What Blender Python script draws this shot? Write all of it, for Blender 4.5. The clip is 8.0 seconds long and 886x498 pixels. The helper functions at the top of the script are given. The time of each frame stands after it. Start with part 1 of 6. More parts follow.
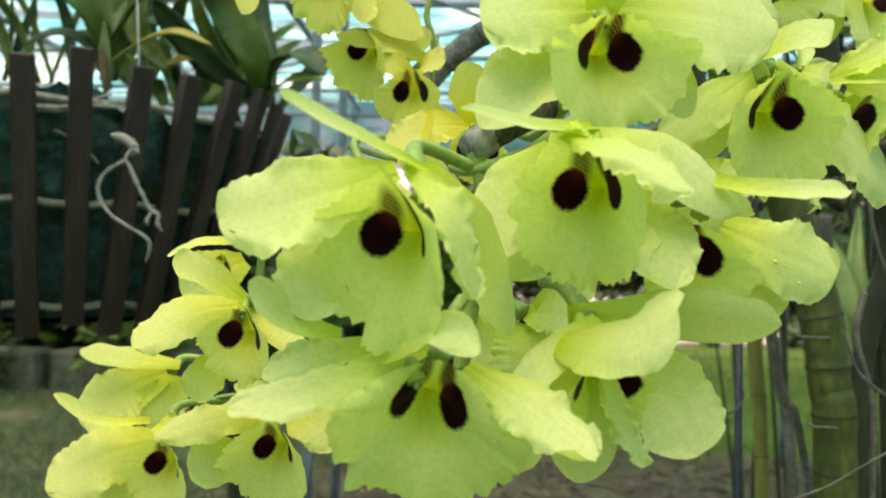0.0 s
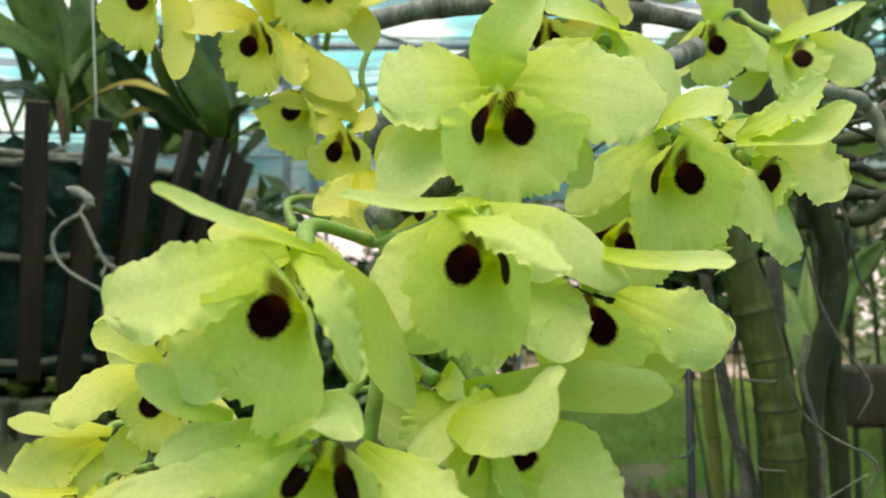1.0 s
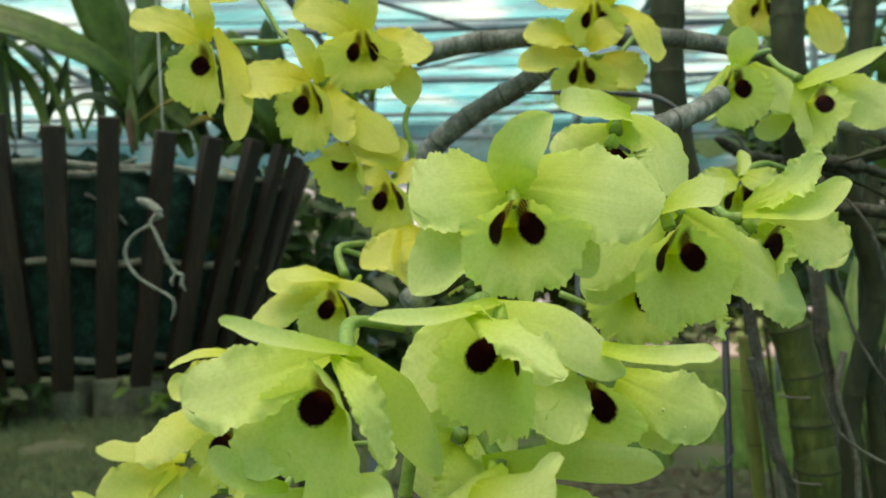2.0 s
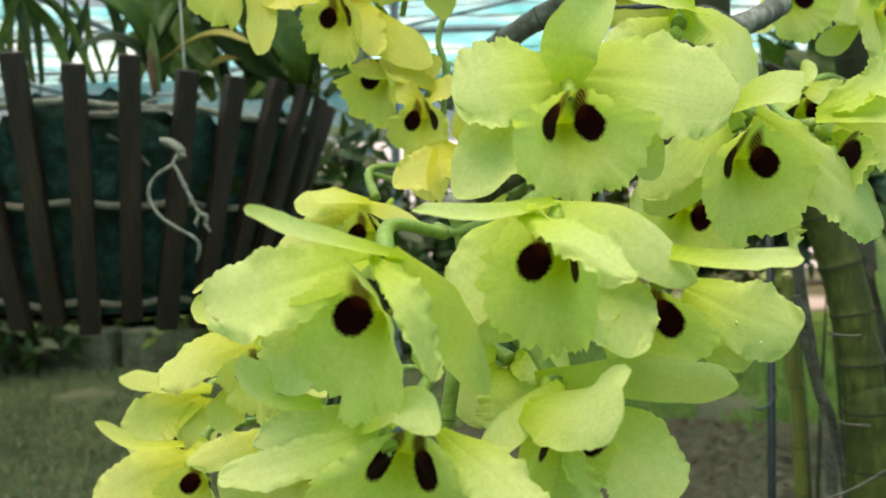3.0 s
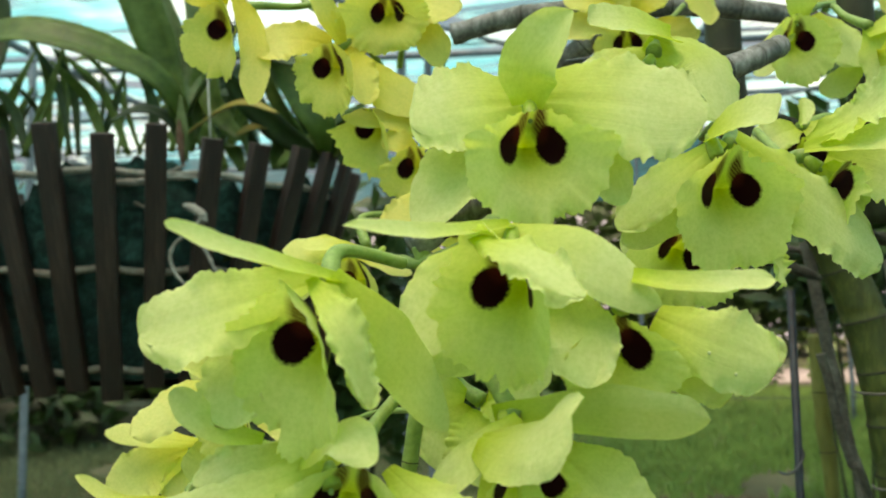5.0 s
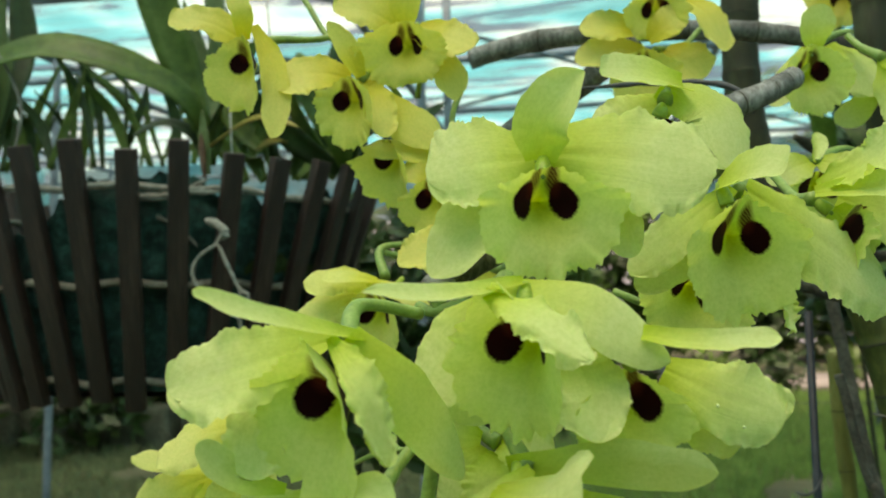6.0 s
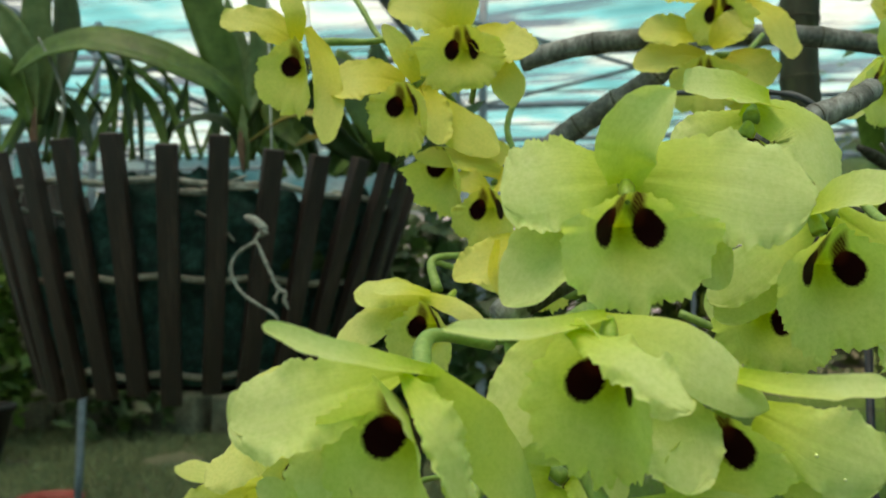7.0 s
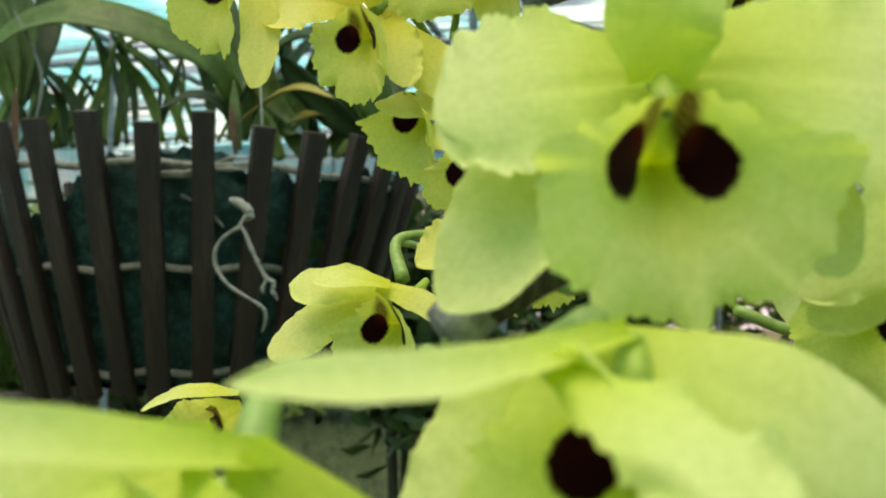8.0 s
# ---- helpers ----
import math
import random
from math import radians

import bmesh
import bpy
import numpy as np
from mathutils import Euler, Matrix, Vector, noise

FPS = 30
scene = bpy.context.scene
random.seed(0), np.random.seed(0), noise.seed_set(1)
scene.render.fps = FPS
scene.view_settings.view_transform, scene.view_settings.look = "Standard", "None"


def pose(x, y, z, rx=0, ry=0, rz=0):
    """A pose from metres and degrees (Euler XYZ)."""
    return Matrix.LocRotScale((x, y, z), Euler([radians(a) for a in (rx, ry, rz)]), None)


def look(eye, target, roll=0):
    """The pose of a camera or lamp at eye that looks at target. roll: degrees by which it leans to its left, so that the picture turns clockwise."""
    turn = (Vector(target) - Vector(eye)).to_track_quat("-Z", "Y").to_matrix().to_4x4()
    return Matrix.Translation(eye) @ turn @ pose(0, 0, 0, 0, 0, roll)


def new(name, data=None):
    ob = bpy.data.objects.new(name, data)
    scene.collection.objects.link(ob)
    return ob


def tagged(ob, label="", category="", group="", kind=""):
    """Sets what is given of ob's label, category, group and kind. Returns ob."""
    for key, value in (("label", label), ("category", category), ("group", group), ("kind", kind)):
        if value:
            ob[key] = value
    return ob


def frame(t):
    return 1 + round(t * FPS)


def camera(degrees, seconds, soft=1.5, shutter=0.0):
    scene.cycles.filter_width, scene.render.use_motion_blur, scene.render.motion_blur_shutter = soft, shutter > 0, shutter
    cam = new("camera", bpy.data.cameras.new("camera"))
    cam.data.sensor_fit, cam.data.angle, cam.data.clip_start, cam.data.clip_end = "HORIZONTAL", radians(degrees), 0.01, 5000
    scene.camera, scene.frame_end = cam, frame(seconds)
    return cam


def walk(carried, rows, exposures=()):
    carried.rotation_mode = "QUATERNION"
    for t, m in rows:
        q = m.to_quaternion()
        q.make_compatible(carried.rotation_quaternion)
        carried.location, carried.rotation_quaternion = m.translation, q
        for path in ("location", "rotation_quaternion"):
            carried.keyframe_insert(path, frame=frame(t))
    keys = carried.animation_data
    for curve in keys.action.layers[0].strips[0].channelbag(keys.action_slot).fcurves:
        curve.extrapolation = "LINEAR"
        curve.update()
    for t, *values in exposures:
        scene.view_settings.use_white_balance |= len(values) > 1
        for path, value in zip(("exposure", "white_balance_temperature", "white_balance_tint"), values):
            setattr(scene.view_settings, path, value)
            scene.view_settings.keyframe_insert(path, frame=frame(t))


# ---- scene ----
cam = camera(55.7, 8.0, soft=1.8)
cam.data.dof.use_dof, cam.data.dof.focus_distance, cam.data.dof.aperture_fstop = True, 0.21, 27
SKY, SUN = 0.068, 4.9
PATH = [
    (0, (0.039, 0.05, 1.338), (0.021, 2.049, 1.396), 1.0),
    (0.3, (0.046, 0.056, 1.339), (0.033, 2.053, 1.434), 0.5),
    (0.5, (0.05, 0.055, 1.342), (0.058, 2.051, 1.464), 0.2),
    (0.7, (0.052, 0.054, 1.342), (0.078, 2.049, 1.476), -0.1),
    (1, (0.054, 0.048, 1.345), (0.093, 2.042, 1.495), -0.3),
    (1.2, (0.052, 0.044, 1.343), (0.091, 2.038, 1.487), -0.0),
    (1.5, (0.057, 0.033, 1.352), (0.088, 2.027, 1.505), 0.0),
    (1.7, (0.056, 0.027, 1.359), (0.051, 2.022, 1.496), -0.3),
    (2, (0.062, 0.021, 1.368), (-0.039, 2.016, 1.467), -0.6),
    (2.2, (0.064, 0.023, 1.358), (-0.137, 2.012, 1.406), -0.7),
    (3.3, (0.043, 0.042, 1.357), (-0.044, 2.04, 1.334), -0.2),
    (3.5, (0.021, 0.042, 1.352), (0.099, 2.04, 1.321), 1.4),
    (3.7, (0.019, 0.039, 1.352), (0.106, 2.037, 1.338), 2.4),
    (4, (0.042, 0.037, 1.352), (0.028, 2.037, 1.358), 0.4),
    (4.2, (0.055, 0.039, 1.355), (-0.03, 2.037, 1.398), -0.3),
    (5.3, (0.072, 0.053, 1.347), (-0.188, 2.029, 1.523), -0.9),
    (5.5, (0.074, 0.055, 1.347), (-0.182, 2.031, 1.524), -1.1),
    (5.8, (0.082, 0.046, 1.355), (-0.18, 2.021, 1.539), -0.9),
    (6, (0.073, 0.043, 1.358), (-0.217, 2.015, 1.529), -0.8),
    (6.2, (0.067, 0.04, 1.362), (-0.248, 2.008, 1.532), -0.3),
    (6.5, (0.064, 0.041, 1.365), (-0.276, 2.005, 1.532), 0.4),
    (6.7, (0.065, 0.045, 1.366), (-0.281, 2.008, 1.532), 0.6),
    (7, (0.063, 0.051, 1.365), (-0.298, 2.012, 1.524), 0.6),
    (7.2, (0.062, 0.058, 1.364), (-0.315, 2.017, 1.513), 0.5),
    (7.5, (0.058, 0.083, 1.363), (-0.34, 2.039, 1.489), 0.0),
    (7.7, (0.06, 0.101, 1.367), (-0.344, 2.056, 1.494), 0.2),
    (8, (0.064, 0.127, 1.368), (-0.349, 2.08, 1.495), -0.0),
]

walk(cam, [(t, look(eye, target, roll)) for t, eye, target, roll in PATH],
     [(t, stops, 9200, tint) for t, stops, tint in ((0.0, 0.84, 26), (0.5, 0.66, 24), (1.0, 0.61, 23), (1.5, 0.51, 21), (2.0, 0.33, 19), (3.5, 0.75, 23), (4.0, 0.68, 22), (5.5, 0.45, 23),
                                                    (6.0, 0.32, 19), (6.5, 0.30, 20), (7.0, 0.12, 20), (7.5, 0.36, 22), (7.7, 0.48, 24), (8.0, 0.56, 24))])

# ---- light ----
world = bpy.data.worlds.new("world")
scene.world = world
world.use_nodes = True
_n = world.node_tree.nodes
_sky = _n.new("ShaderNodeTexSky")
_sky.sky_type, _sky.sun_disc = "NISHITA", False
_sky.sun_elevation, _sky.sun_rotation = radians(74), radians(204)
_sky.air_density, _sky.dust_density = 1.0, 1.5
world.node_tree.links.new(_sky.outputs[0], _n["Background"].inputs[0])
_n["Background"].inputs[1].default_value = SKY
sun = new("sun", bpy.data.lights.new("sun", "SUN"))
sun.data.energy, sun.data.angle, sun.data.color = SUN, radians(48), (1.0, 0.97, 0.9)
sun.matrix_world = look((-0.5, -1.1, 4.2), (0, 0, 0))


# ---- materials ----
def material(name):
    m = bpy.data.materials.new(name)
    m.use_nodes = True
    t = m.node_tree
    return m, t, t.nodes["Principled BSDF"], t.nodes["Material Output"]


def node(t, kind, **sockets):
    n = t.nodes.new(kind)
    for k, v in sockets.items():
        n.inputs[k].default_value = v
    return n


def ramp(t, stops):
    r = t.nodes.new("ShaderNodeValToRGB")
    while len(r.color_ramp.elements) < len(stops):
        r.color_ramp.elements.new(0.5)
    for e, (p, c) in zip(r.color_ramp.elements, stops):
        e.position, e.color = p, (*c, 1)
    return r


def bump(t, height, bsdf, strength, distance):
    b = node(t, "ShaderNodeBump", Strength=strength, Distance=distance)
    t.links.new(height, b.inputs["Height"])
    t.links.new(b.outputs[0], bsdf.inputs["Normal"])
    return b


def grained(name, dark, mid, light, scale, stretch=(1, 1, 1), rough=0.8, depth=0.002, fine=6.0, strength=0.5, through_it=0.0):
    """Two-scale procedural surface: broad stains and fine grain, with relief."""
    m, t, p, o = material(name)
    co = t.nodes.new("ShaderNodeTexCoord")
    mp = t.nodes.new("ShaderNodeMapping")
    mp.inputs["Scale"].default_value = stretch
    t.links.new(co.outputs["Object"], mp.inputs[0])
    a = node(t, "ShaderNodeTexNoise", Scale=scale, Detail=6.0, Roughness=0.6)
    b = node(t, "ShaderNodeTexNoise", Scale=scale * fine, Detail=8.0, Roughness=0.65)
    mix = node(t, "ShaderNodeMix", Factor=0.45)
    for n in (a, b):
        t.links.new(mp.outputs[0], n.inputs["Vector"])
    t.links.new(a.outputs[0], mix.inputs[2])
    t.links.new(b.outputs[0], mix.inputs[3])
    r = ramp(t, [(0.32, dark), (0.5, mid), (0.68, light)])
    t.links.new(mix.outputs[0], r.inputs[0])
    t.links.new(r.outputs[0], p.inputs["Base Color"])
    p.inputs["Roughness"].default_value = rough
    bump(t, mix.outputs[0], p, strength, depth)
    if through_it:
        tr = t.nodes.new("ShaderNodeBsdfTranslucent")
        t.links.new(r.outputs[0], tr.inputs[0])
        mx = node(t, "ShaderNodeMixShader")
        mx.inputs[0].default_value = through_it
        t.links.new(p.outputs[0], mx.inputs[1])
        t.links.new(tr.outputs[0], mx.inputs[2])
        t.links.new(mx.outputs[0], o.inputs[0])
    return m


def petal_material(name, heart, body, rim, seen, blotches=False):
    """Thin living tissue: veined, soft sheen, lets light through."""
    m, t, p, o = material(name)
    uv = t.nodes.new("ShaderNodeTexCoord")
    sep = t.nodes.new("ShaderNodeSeparateXYZ")
    t.links.new(uv.outputs["UV"], sep.inputs[0])
    co = node(t, "ShaderNodeTexNoise", Scale=90.0, Detail=5.0)
    t.links.new(uv.outputs["Object"], co.inputs["Vector"])
    vein = node(t, "ShaderNodeTexNoise", Scale=1.0, Detail=4.0, Roughness=0.6, Distortion=0.3)
    mp = t.nodes.new("ShaderNodeMapping")
    mp.inputs["Scale"].default_value = (9.0, 9.0, 1.0) if blotches else (2.2, 34.0, 1.0)
    t.links.new(uv.outputs["UV"], mp.inputs[0])
    t.links.new(mp.outputs[0], vein.inputs["Vector"])
    r = ramp(t, [(0.0, heart), (0.26, body), (0.7, rim)])
    add = node(t, "ShaderNodeMath")
    add.operation = "MULTIPLY_ADD"
    add.inputs[1].default_value = 0.35
    t.links.new(co.outputs[0], add.inputs[0])
    sub = node(t, "ShaderNodeMath")
    sub.operation = "SUBTRACT"
    sub.inputs[1].default_value = 0.17
    if blotches:
        ln = t.nodes.new("ShaderNodeVectorMath")
        ln.operation = "DISTANCE"
        ln.inputs[1].default_value = (0.5, 0.5, 0)
        t.links.new(uv.outputs["UV"], ln.inputs[0])
        dbl = node(t, "ShaderNodeMath")
        dbl.operation = "MULTIPLY"
        dbl.inputs[1].default_value = 2.0
        t.links.new(ln.outputs["Value"], dbl.inputs[0])
        t.links.new(dbl.outputs[0], sub.inputs[0])
    else:
        t.links.new(sep.outputs[0], sub.inputs[0])
    t.links.new(sub.outputs[0], add.inputs[2])
    t.links.new(add.outputs[0], r.inputs[0])
    tint = node(t, "ShaderNodeMix")
    tint.data_type, tint.blend_type = "RGBA", "MULTIPLY"
    tint.inputs[0].default_value = 0.15
    vr = ramp(t, [(0.35, (0.60, 0.80, 0.40)), (0.6, (1, 1, 1))])
    t.links.new(vein.outputs[0], vr.inputs[0])
    t.links.new(r.outputs[0], tint.inputs[6])
    t.links.new(vr.outputs[0], tint.inputs[7])
    colour = tint.outputs[2]
    grain = node(t, "ShaderNodeTexNoise", Scale=1100.0, Detail=4.0, Roughness=0.7)
    t.links.new(uv.outputs["Object"], grain.inputs["Vector"])
    gr = ramp(t, [(0.35, (0.84, 0.90, 0.74)), (0.6, (1, 1, 1))])
    t.links.new(grain.outputs[0], gr.inputs[0])
    speck = node(t, "ShaderNodeMix")
    speck.data_type, speck.blend_type = "RGBA", "MULTIPLY"
    speck.inputs[0].default_value = 0.7
    t.links.new(colour, speck.inputs[6])
    t.links.new(gr.outputs[0], speck.inputs[7])
    colour = speck.outputs[2]
    if blotches:
        wob = node(t, "ShaderNodeTexNoise", Scale=46.0, Detail=4.0, Roughness=0.6)
        t.links.new(uv.outputs["UV"], wob.inputs["Vector"])
        total = None
        for cx, cy, rx, ry in ((0.5 - 0.165, 0.525, 0.090, 0.132), (0.5 + 0.165, 0.525, 0.090, 0.132)):
            mq = t.nodes.new("ShaderNodeMapping")
            mq.inputs["Location"].default_value = (-cx / rx, -cy / ry, 0)
            mq.inputs["Scale"].default_value = (1 / rx, 1 / ry, 0)
            t.links.new(uv.outputs["UV"], mq.inputs[0])
            d = t.nodes.new("ShaderNodeVectorMath")
            d.operation = "LENGTH"
            t.links.new(mq.outputs[0], d.inputs[0])
            if total is None:
                total = d.outputs["Value"]
            else:
                mn = node(t, "ShaderNodeMath")
                mn.operation = "MINIMUM"
                t.links.new(total, mn.inputs[0])
                t.links.new(d.outputs["Value"], mn.inputs[1])
                total = mn.outputs[0]
        wa = node(t, "ShaderNodeMath")
        wa.operation = "MULTIPLY_ADD"
        wa.inputs[1].default_value = 0.42
        t.links.new(wob.outputs[0], wa.inputs[0])
        t.links.new(total, wa.inputs[2])
        mask = ramp(t, [(0.0, (1, 1, 1)), (0.58, (1, 1, 1)), (0.68, (0, 0, 0))])
        half = node(t, "ShaderNodeMath")
        half.operation = "MULTIPLY"
        half.inputs[1].default_value = 0.5
        t.links.new(wa.outputs[0], half.inputs[0])
        t.links.new(half.outputs[0], mask.inputs[0])
        sp = node(t, "ShaderNodeMix")
        sp.data_type = "RGBA"
        t.links.new(mask.outputs[0], sp.inputs[0])
        t.links.new(colour, sp.inputs[6])
        sp.inputs[7].default_value = (0.018, 0.0015, 0.004, 1)
        colour = sp.outputs[2]
        # reddish veins that run from the blotches up to the column
        for vx, most in ((0.60, 0.95), (0.40, 0.85)):
            ms = t.nodes.new("ShaderNodeMapping")
            ms.inputs["Location"].default_value = (-vx / 0.085, -0.68 / 0.17, 0)
            ms.inputs["Scale"].default_value = (1 / 0.085, 1 / 0.17, 0)
            t.links.new(uv.outputs["UV"], ms.inputs[0])
            ds = t.nodes.new("ShaderNodeVectorMath")
            ds.operation = "LENGTH"
            t.links.new(ms.outputs[0], ds.inputs[0])
            streak = node(t, "ShaderNodeTexWave", Scale=17.0, Distortion=4.0, Detail=4.0)
            streak.bands_direction = "DIAGONAL"
            t.links.new(uv.outputs["UV"], streak.inputs["Vector"])
            near = ramp(t, [(0.45, (most,) * 3), (1.0, (0, 0, 0))])
            t.links.new(ds.outputs["Value"], near.inputs[0])
            st = ramp(t, [(0.25, (0.82, 0.82, 0.82)), (0.7, (1, 1, 1))])
            t.links.new(streak.outputs["Color"], st.inputs[0])
            both = node(t, "ShaderNodeMath")
            both.operation = "MULTIPLY"
            t.links.new(near.outputs[0], both.inputs[0])
            t.links.new(st.outputs[0], both.inputs[1])
            sq = node(t, "ShaderNodeMix")
            sq.data_type = "RGBA"
            t.links.new(both.outputs[0], sq.inputs[0])
            t.links.new(colour, sq.inputs[6])
            sq.inputs[7].default_value = (0.07, 0.010, 0.007, 1)
            colour = sq.outputs[2]
    t.links.new(colour, p.inputs["Base Color"])
    p.inputs["Roughness"].default_value = 0.55
    p.inputs["Specular IOR Level"].default_value = 0.08 if blotches else 0.22
    p.inputs["Sheen Weight"].default_value = 0.08
    tr = t.nodes.new("ShaderNodeBsdfTranslucent")
    deep = node(t, "ShaderNodeMix")
    deep.data_type, deep.blend_type = "RGBA", "MULTIPLY"
    deep.inputs[0].default_value = 1.0
    deep.inputs[7].default_value = (0.97, 1.0, 0.50, 1)
    t.links.new(colour, deep.inputs[6])
    t.links.new(deep.outputs[2], tr.inputs[0])
    mx = node(t, "ShaderNodeMixShader")
    mx.inputs[0].default_value = seen
    t.links.new(p.outputs[0], mx.inputs[1])
    t.links.new(tr.outputs[0], mx.inputs[2])
    t.links.new(mx.outputs[0], o.inputs[0])
    b = bump(t, vein.outputs[0], p, 0.22, 0.0005)
    b2 = node(t, "ShaderNodeBump", Strength=0.3, Distance=0.0002)
    t.links.new(grain.outputs[0], b2.inputs["Height"])
    t.links.new(b.outputs[0], b2.inputs["Normal"])
    t.links.new(b2.outputs[0], p.inputs["Normal"])
    t.links.new(b.outputs[0], tr.inputs["Normal"])
    return m


def net_material(name, colour, hole):
    """Woven shade cloth: part of the light goes straight through the mesh."""
    m, t, p, o = material(name)
    co = t.nodes.new("ShaderNodeTexCoord")
    a = node(t, "ShaderNodeTexNoise", Scale=1.3, Detail=5.0)
    t.links.new(co.outputs["Object"], a.inputs["Vector"])
    # the near-white tone paints bright sky showing through the turquoise cloth
    r = ramp(t, [(0.30, tuple(0.75 * c for c in colour)), (0.46, colour), (0.64, (0.74, 0.94, 0.97))])
    t.links.new(a.outputs[0], r.inputs[0])
    d = t.nodes.new("ShaderNodeBsdfDiffuse")
    tl = t.nodes.new("ShaderNodeBsdfTranslucent")
    tp = t.nodes.new("ShaderNodeBsdfTransparent")
    for n in (d, tl):
        t.links.new(r.outputs[0], n.inputs[0])
    m1 = node(t, "ShaderNodeMixShader")
    m1.inputs[0].default_value = 0.84
    t.links.new(d.outputs[0], m1.inputs[1])
    t.links.new(tl.outputs[0], m1.inputs[2])
    m2 = node(t, "ShaderNodeMixShader")
    mp = t.nodes.new("ShaderNodeMapping")
    mp.inputs["Scale"].default_value = (0.5, 2.6, 1.4)
    t.links.new(co.outputs["Object"], mp.inputs[0])
    b = node(t, "ShaderNodeTexNoise", Scale=1.0, Detail=6.0, Roughness=0.65, Distortion=0.6)
    t.links.new(mp.outputs[0], b.inputs["Vector"])
    hr = ramp(t, [(0.40, (0.30 * hole,) * 3), (0.50, (0.8 * hole,) * 3), (0.58, (min(0.97, 1.65 * hole),) * 3)])
    t.links.new(b.outputs[0], hr.inputs[0])
    t.links.new(hr.outputs[0], m2.inputs[0])
    t.links.new(m1.outputs[0], m2.inputs[1])
    t.links.new(tp.outputs[0], m2.inputs[2])
    t.links.new(m2.outputs[0], o.inputs[0])
    return m


GREEN = (petal_material("lime_petal", (0.54, 0.68, 0.07), (0.68, 0.80, 0.19), (0.79, 0.875, 0.42), 0.46),
         petal_material("lime_lip", (0.62, 0.65, 0.04), (0.69, 0.79, 0.12), (0.79, 0.88, 0.36), 0.52, True))
YELLOW = (petal_material("yellow_petal", (0.70, 0.62, 0.05), (0.81, 0.73, 0.11), (0.86, 0.81, 0.26), 0.45),
          petal_material("yellow_lip", (0.72, 0.66, 0.07), (0.79, 0.75, 0.11), (0.85, 0.83, 0.26), 0.45, True))
LEMON = (petal_material("lemon_petal", (0.66, 0.69, 0.07), (0.78, 0.79, 0.15), (0.84, 0.86, 0.34), 0.47),
         petal_material("lemon_lip", (0.71, 0.68, 0.06), (0.79, 0.77, 0.12), (0.84, 0.86, 0.32), 0.5, True))
STALK = grained("green_stalk", (0.10, 0.20, 0.04), (0.20, 0.34, 0.08), (0.32, 0.45, 0.14), 120, rough=0.5, depth=0.0004)
COLUMN = grained("pale_column", (0.17, 0.29, 0.03), (0.26, 0.40, 0.05), (0.38, 0.50, 0.09), 200, rough=0.5, depth=0.0002)
CANE = grained("cane_skin", (0.007, 0.011, 0.005), (0.022, 0.029, 0.010), (0.065, 0.078, 0.030), 25, (1, 1, 0.35), 0.7, 0.001)
CANEOLIVE = grained("olive_cane_skin", (0.012, 0.018, 0.003), (0.050, 0.070, 0.011), (0.14, 0.165, 0.033), 45, (1, 1, 0.35), 0.6, 0.001)
CANEPALE = grained("young_cane_skin", (0.08, 0.09, 0.02), (0.17, 0.18, 0.04), (0.28, 0.28, 0.09), 25, (1, 1, 0.35), 0.6, 0.001)
CANEGREY = grained("dark_mottled_cane_skin", (0.008, 0.009, 0.006), (0.035, 0.038, 0.026), (0.15, 0.16, 0.13), 160, (1, 1, 0.5), 0.8, 0.0006)
RING = grained("papery_ring", (0.02, 0.022, 0.012), (0.045, 0.047, 0.028), (0.09, 0.092, 0.06), 60, rough=0.9)
ROOTDARK = grained("weathered_root", (0.04, 0.04, 0.035), (0.11, 0.105, 0.09), (0.24, 0.23, 0.20), 60, rough=0.9, depth=0.001)
GREYCANE = grained("dry_cane_skin", (0.035, 0.038, 0.036), (0.15, 0.16, 0.155), (0.42, 0.44, 0.44), 95, (1, 1, 0.6), 0.9, 0.002, 5)
ROOT = grained("aerial_root", (0.09, 0.095, 0.085), (0.23, 0.24, 0.215), (0.42, 0.43, 0.39), 60, rough=0.9, depth=0.001)
SLAT = grained("stained_hardwood", (0.010, 0.0054, 0.0044), (0.026, 0.014, 0.011), (0.072, 0.042, 0.034), 18, (4, 4, 0.45), 0.6, 0.0016, 6)
ROD = grained("weathered_rod", (0.10, 0.09, 0.07), (0.25, 0.23, 0.19), (0.42, 0.40, 0.35), 40, rough=0.8)
LINER = grained("dark_teal_netting", (0.002, 0.011, 0.010), (0.007, 0.048, 0.042), (0.030, 0.17, 0.145), 70, rough=0.9, depth=0.004)
MOSS = grained("moss", (0.01, 0.02, 0.006), (0.03, 0.06, 0.015), (0.07, 0.13, 0.03), 60, rough=1.0, depth=0.004)
LEAF = grained("strap_leaf", (0.030, 0.075, 0.010), (0.090, 0.180, 0.028), (0.19, 0.31, 0.070), 12, (1, 1, 1), 0.45, 0.0005, 5, through_it=0.3)
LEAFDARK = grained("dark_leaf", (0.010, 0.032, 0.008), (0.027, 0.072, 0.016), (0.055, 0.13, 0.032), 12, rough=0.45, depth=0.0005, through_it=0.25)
LEAFPALE = grained("pale_leaf", (0.07, 0.13, 0.04), (0.15, 0.235, 0.085), (0.27, 0.36, 0.16), 12, rough=0.5, depth=0.0005, through_it=0.25)
LEAFDRY = grained("yellowing_leaf", (0.16, 0.12, 0.02), (0.30, 0.24, 0.05), (0.42, 0.38, 0.08), 14, rough=0.5, depth=0.0005)
DRYLEAF = grained("fallen_leaf", (0.04, 0.028, 0.02), (0.10, 0.072, 0.05), (0.22, 0.17, 0.13), 9, rough=0.9)
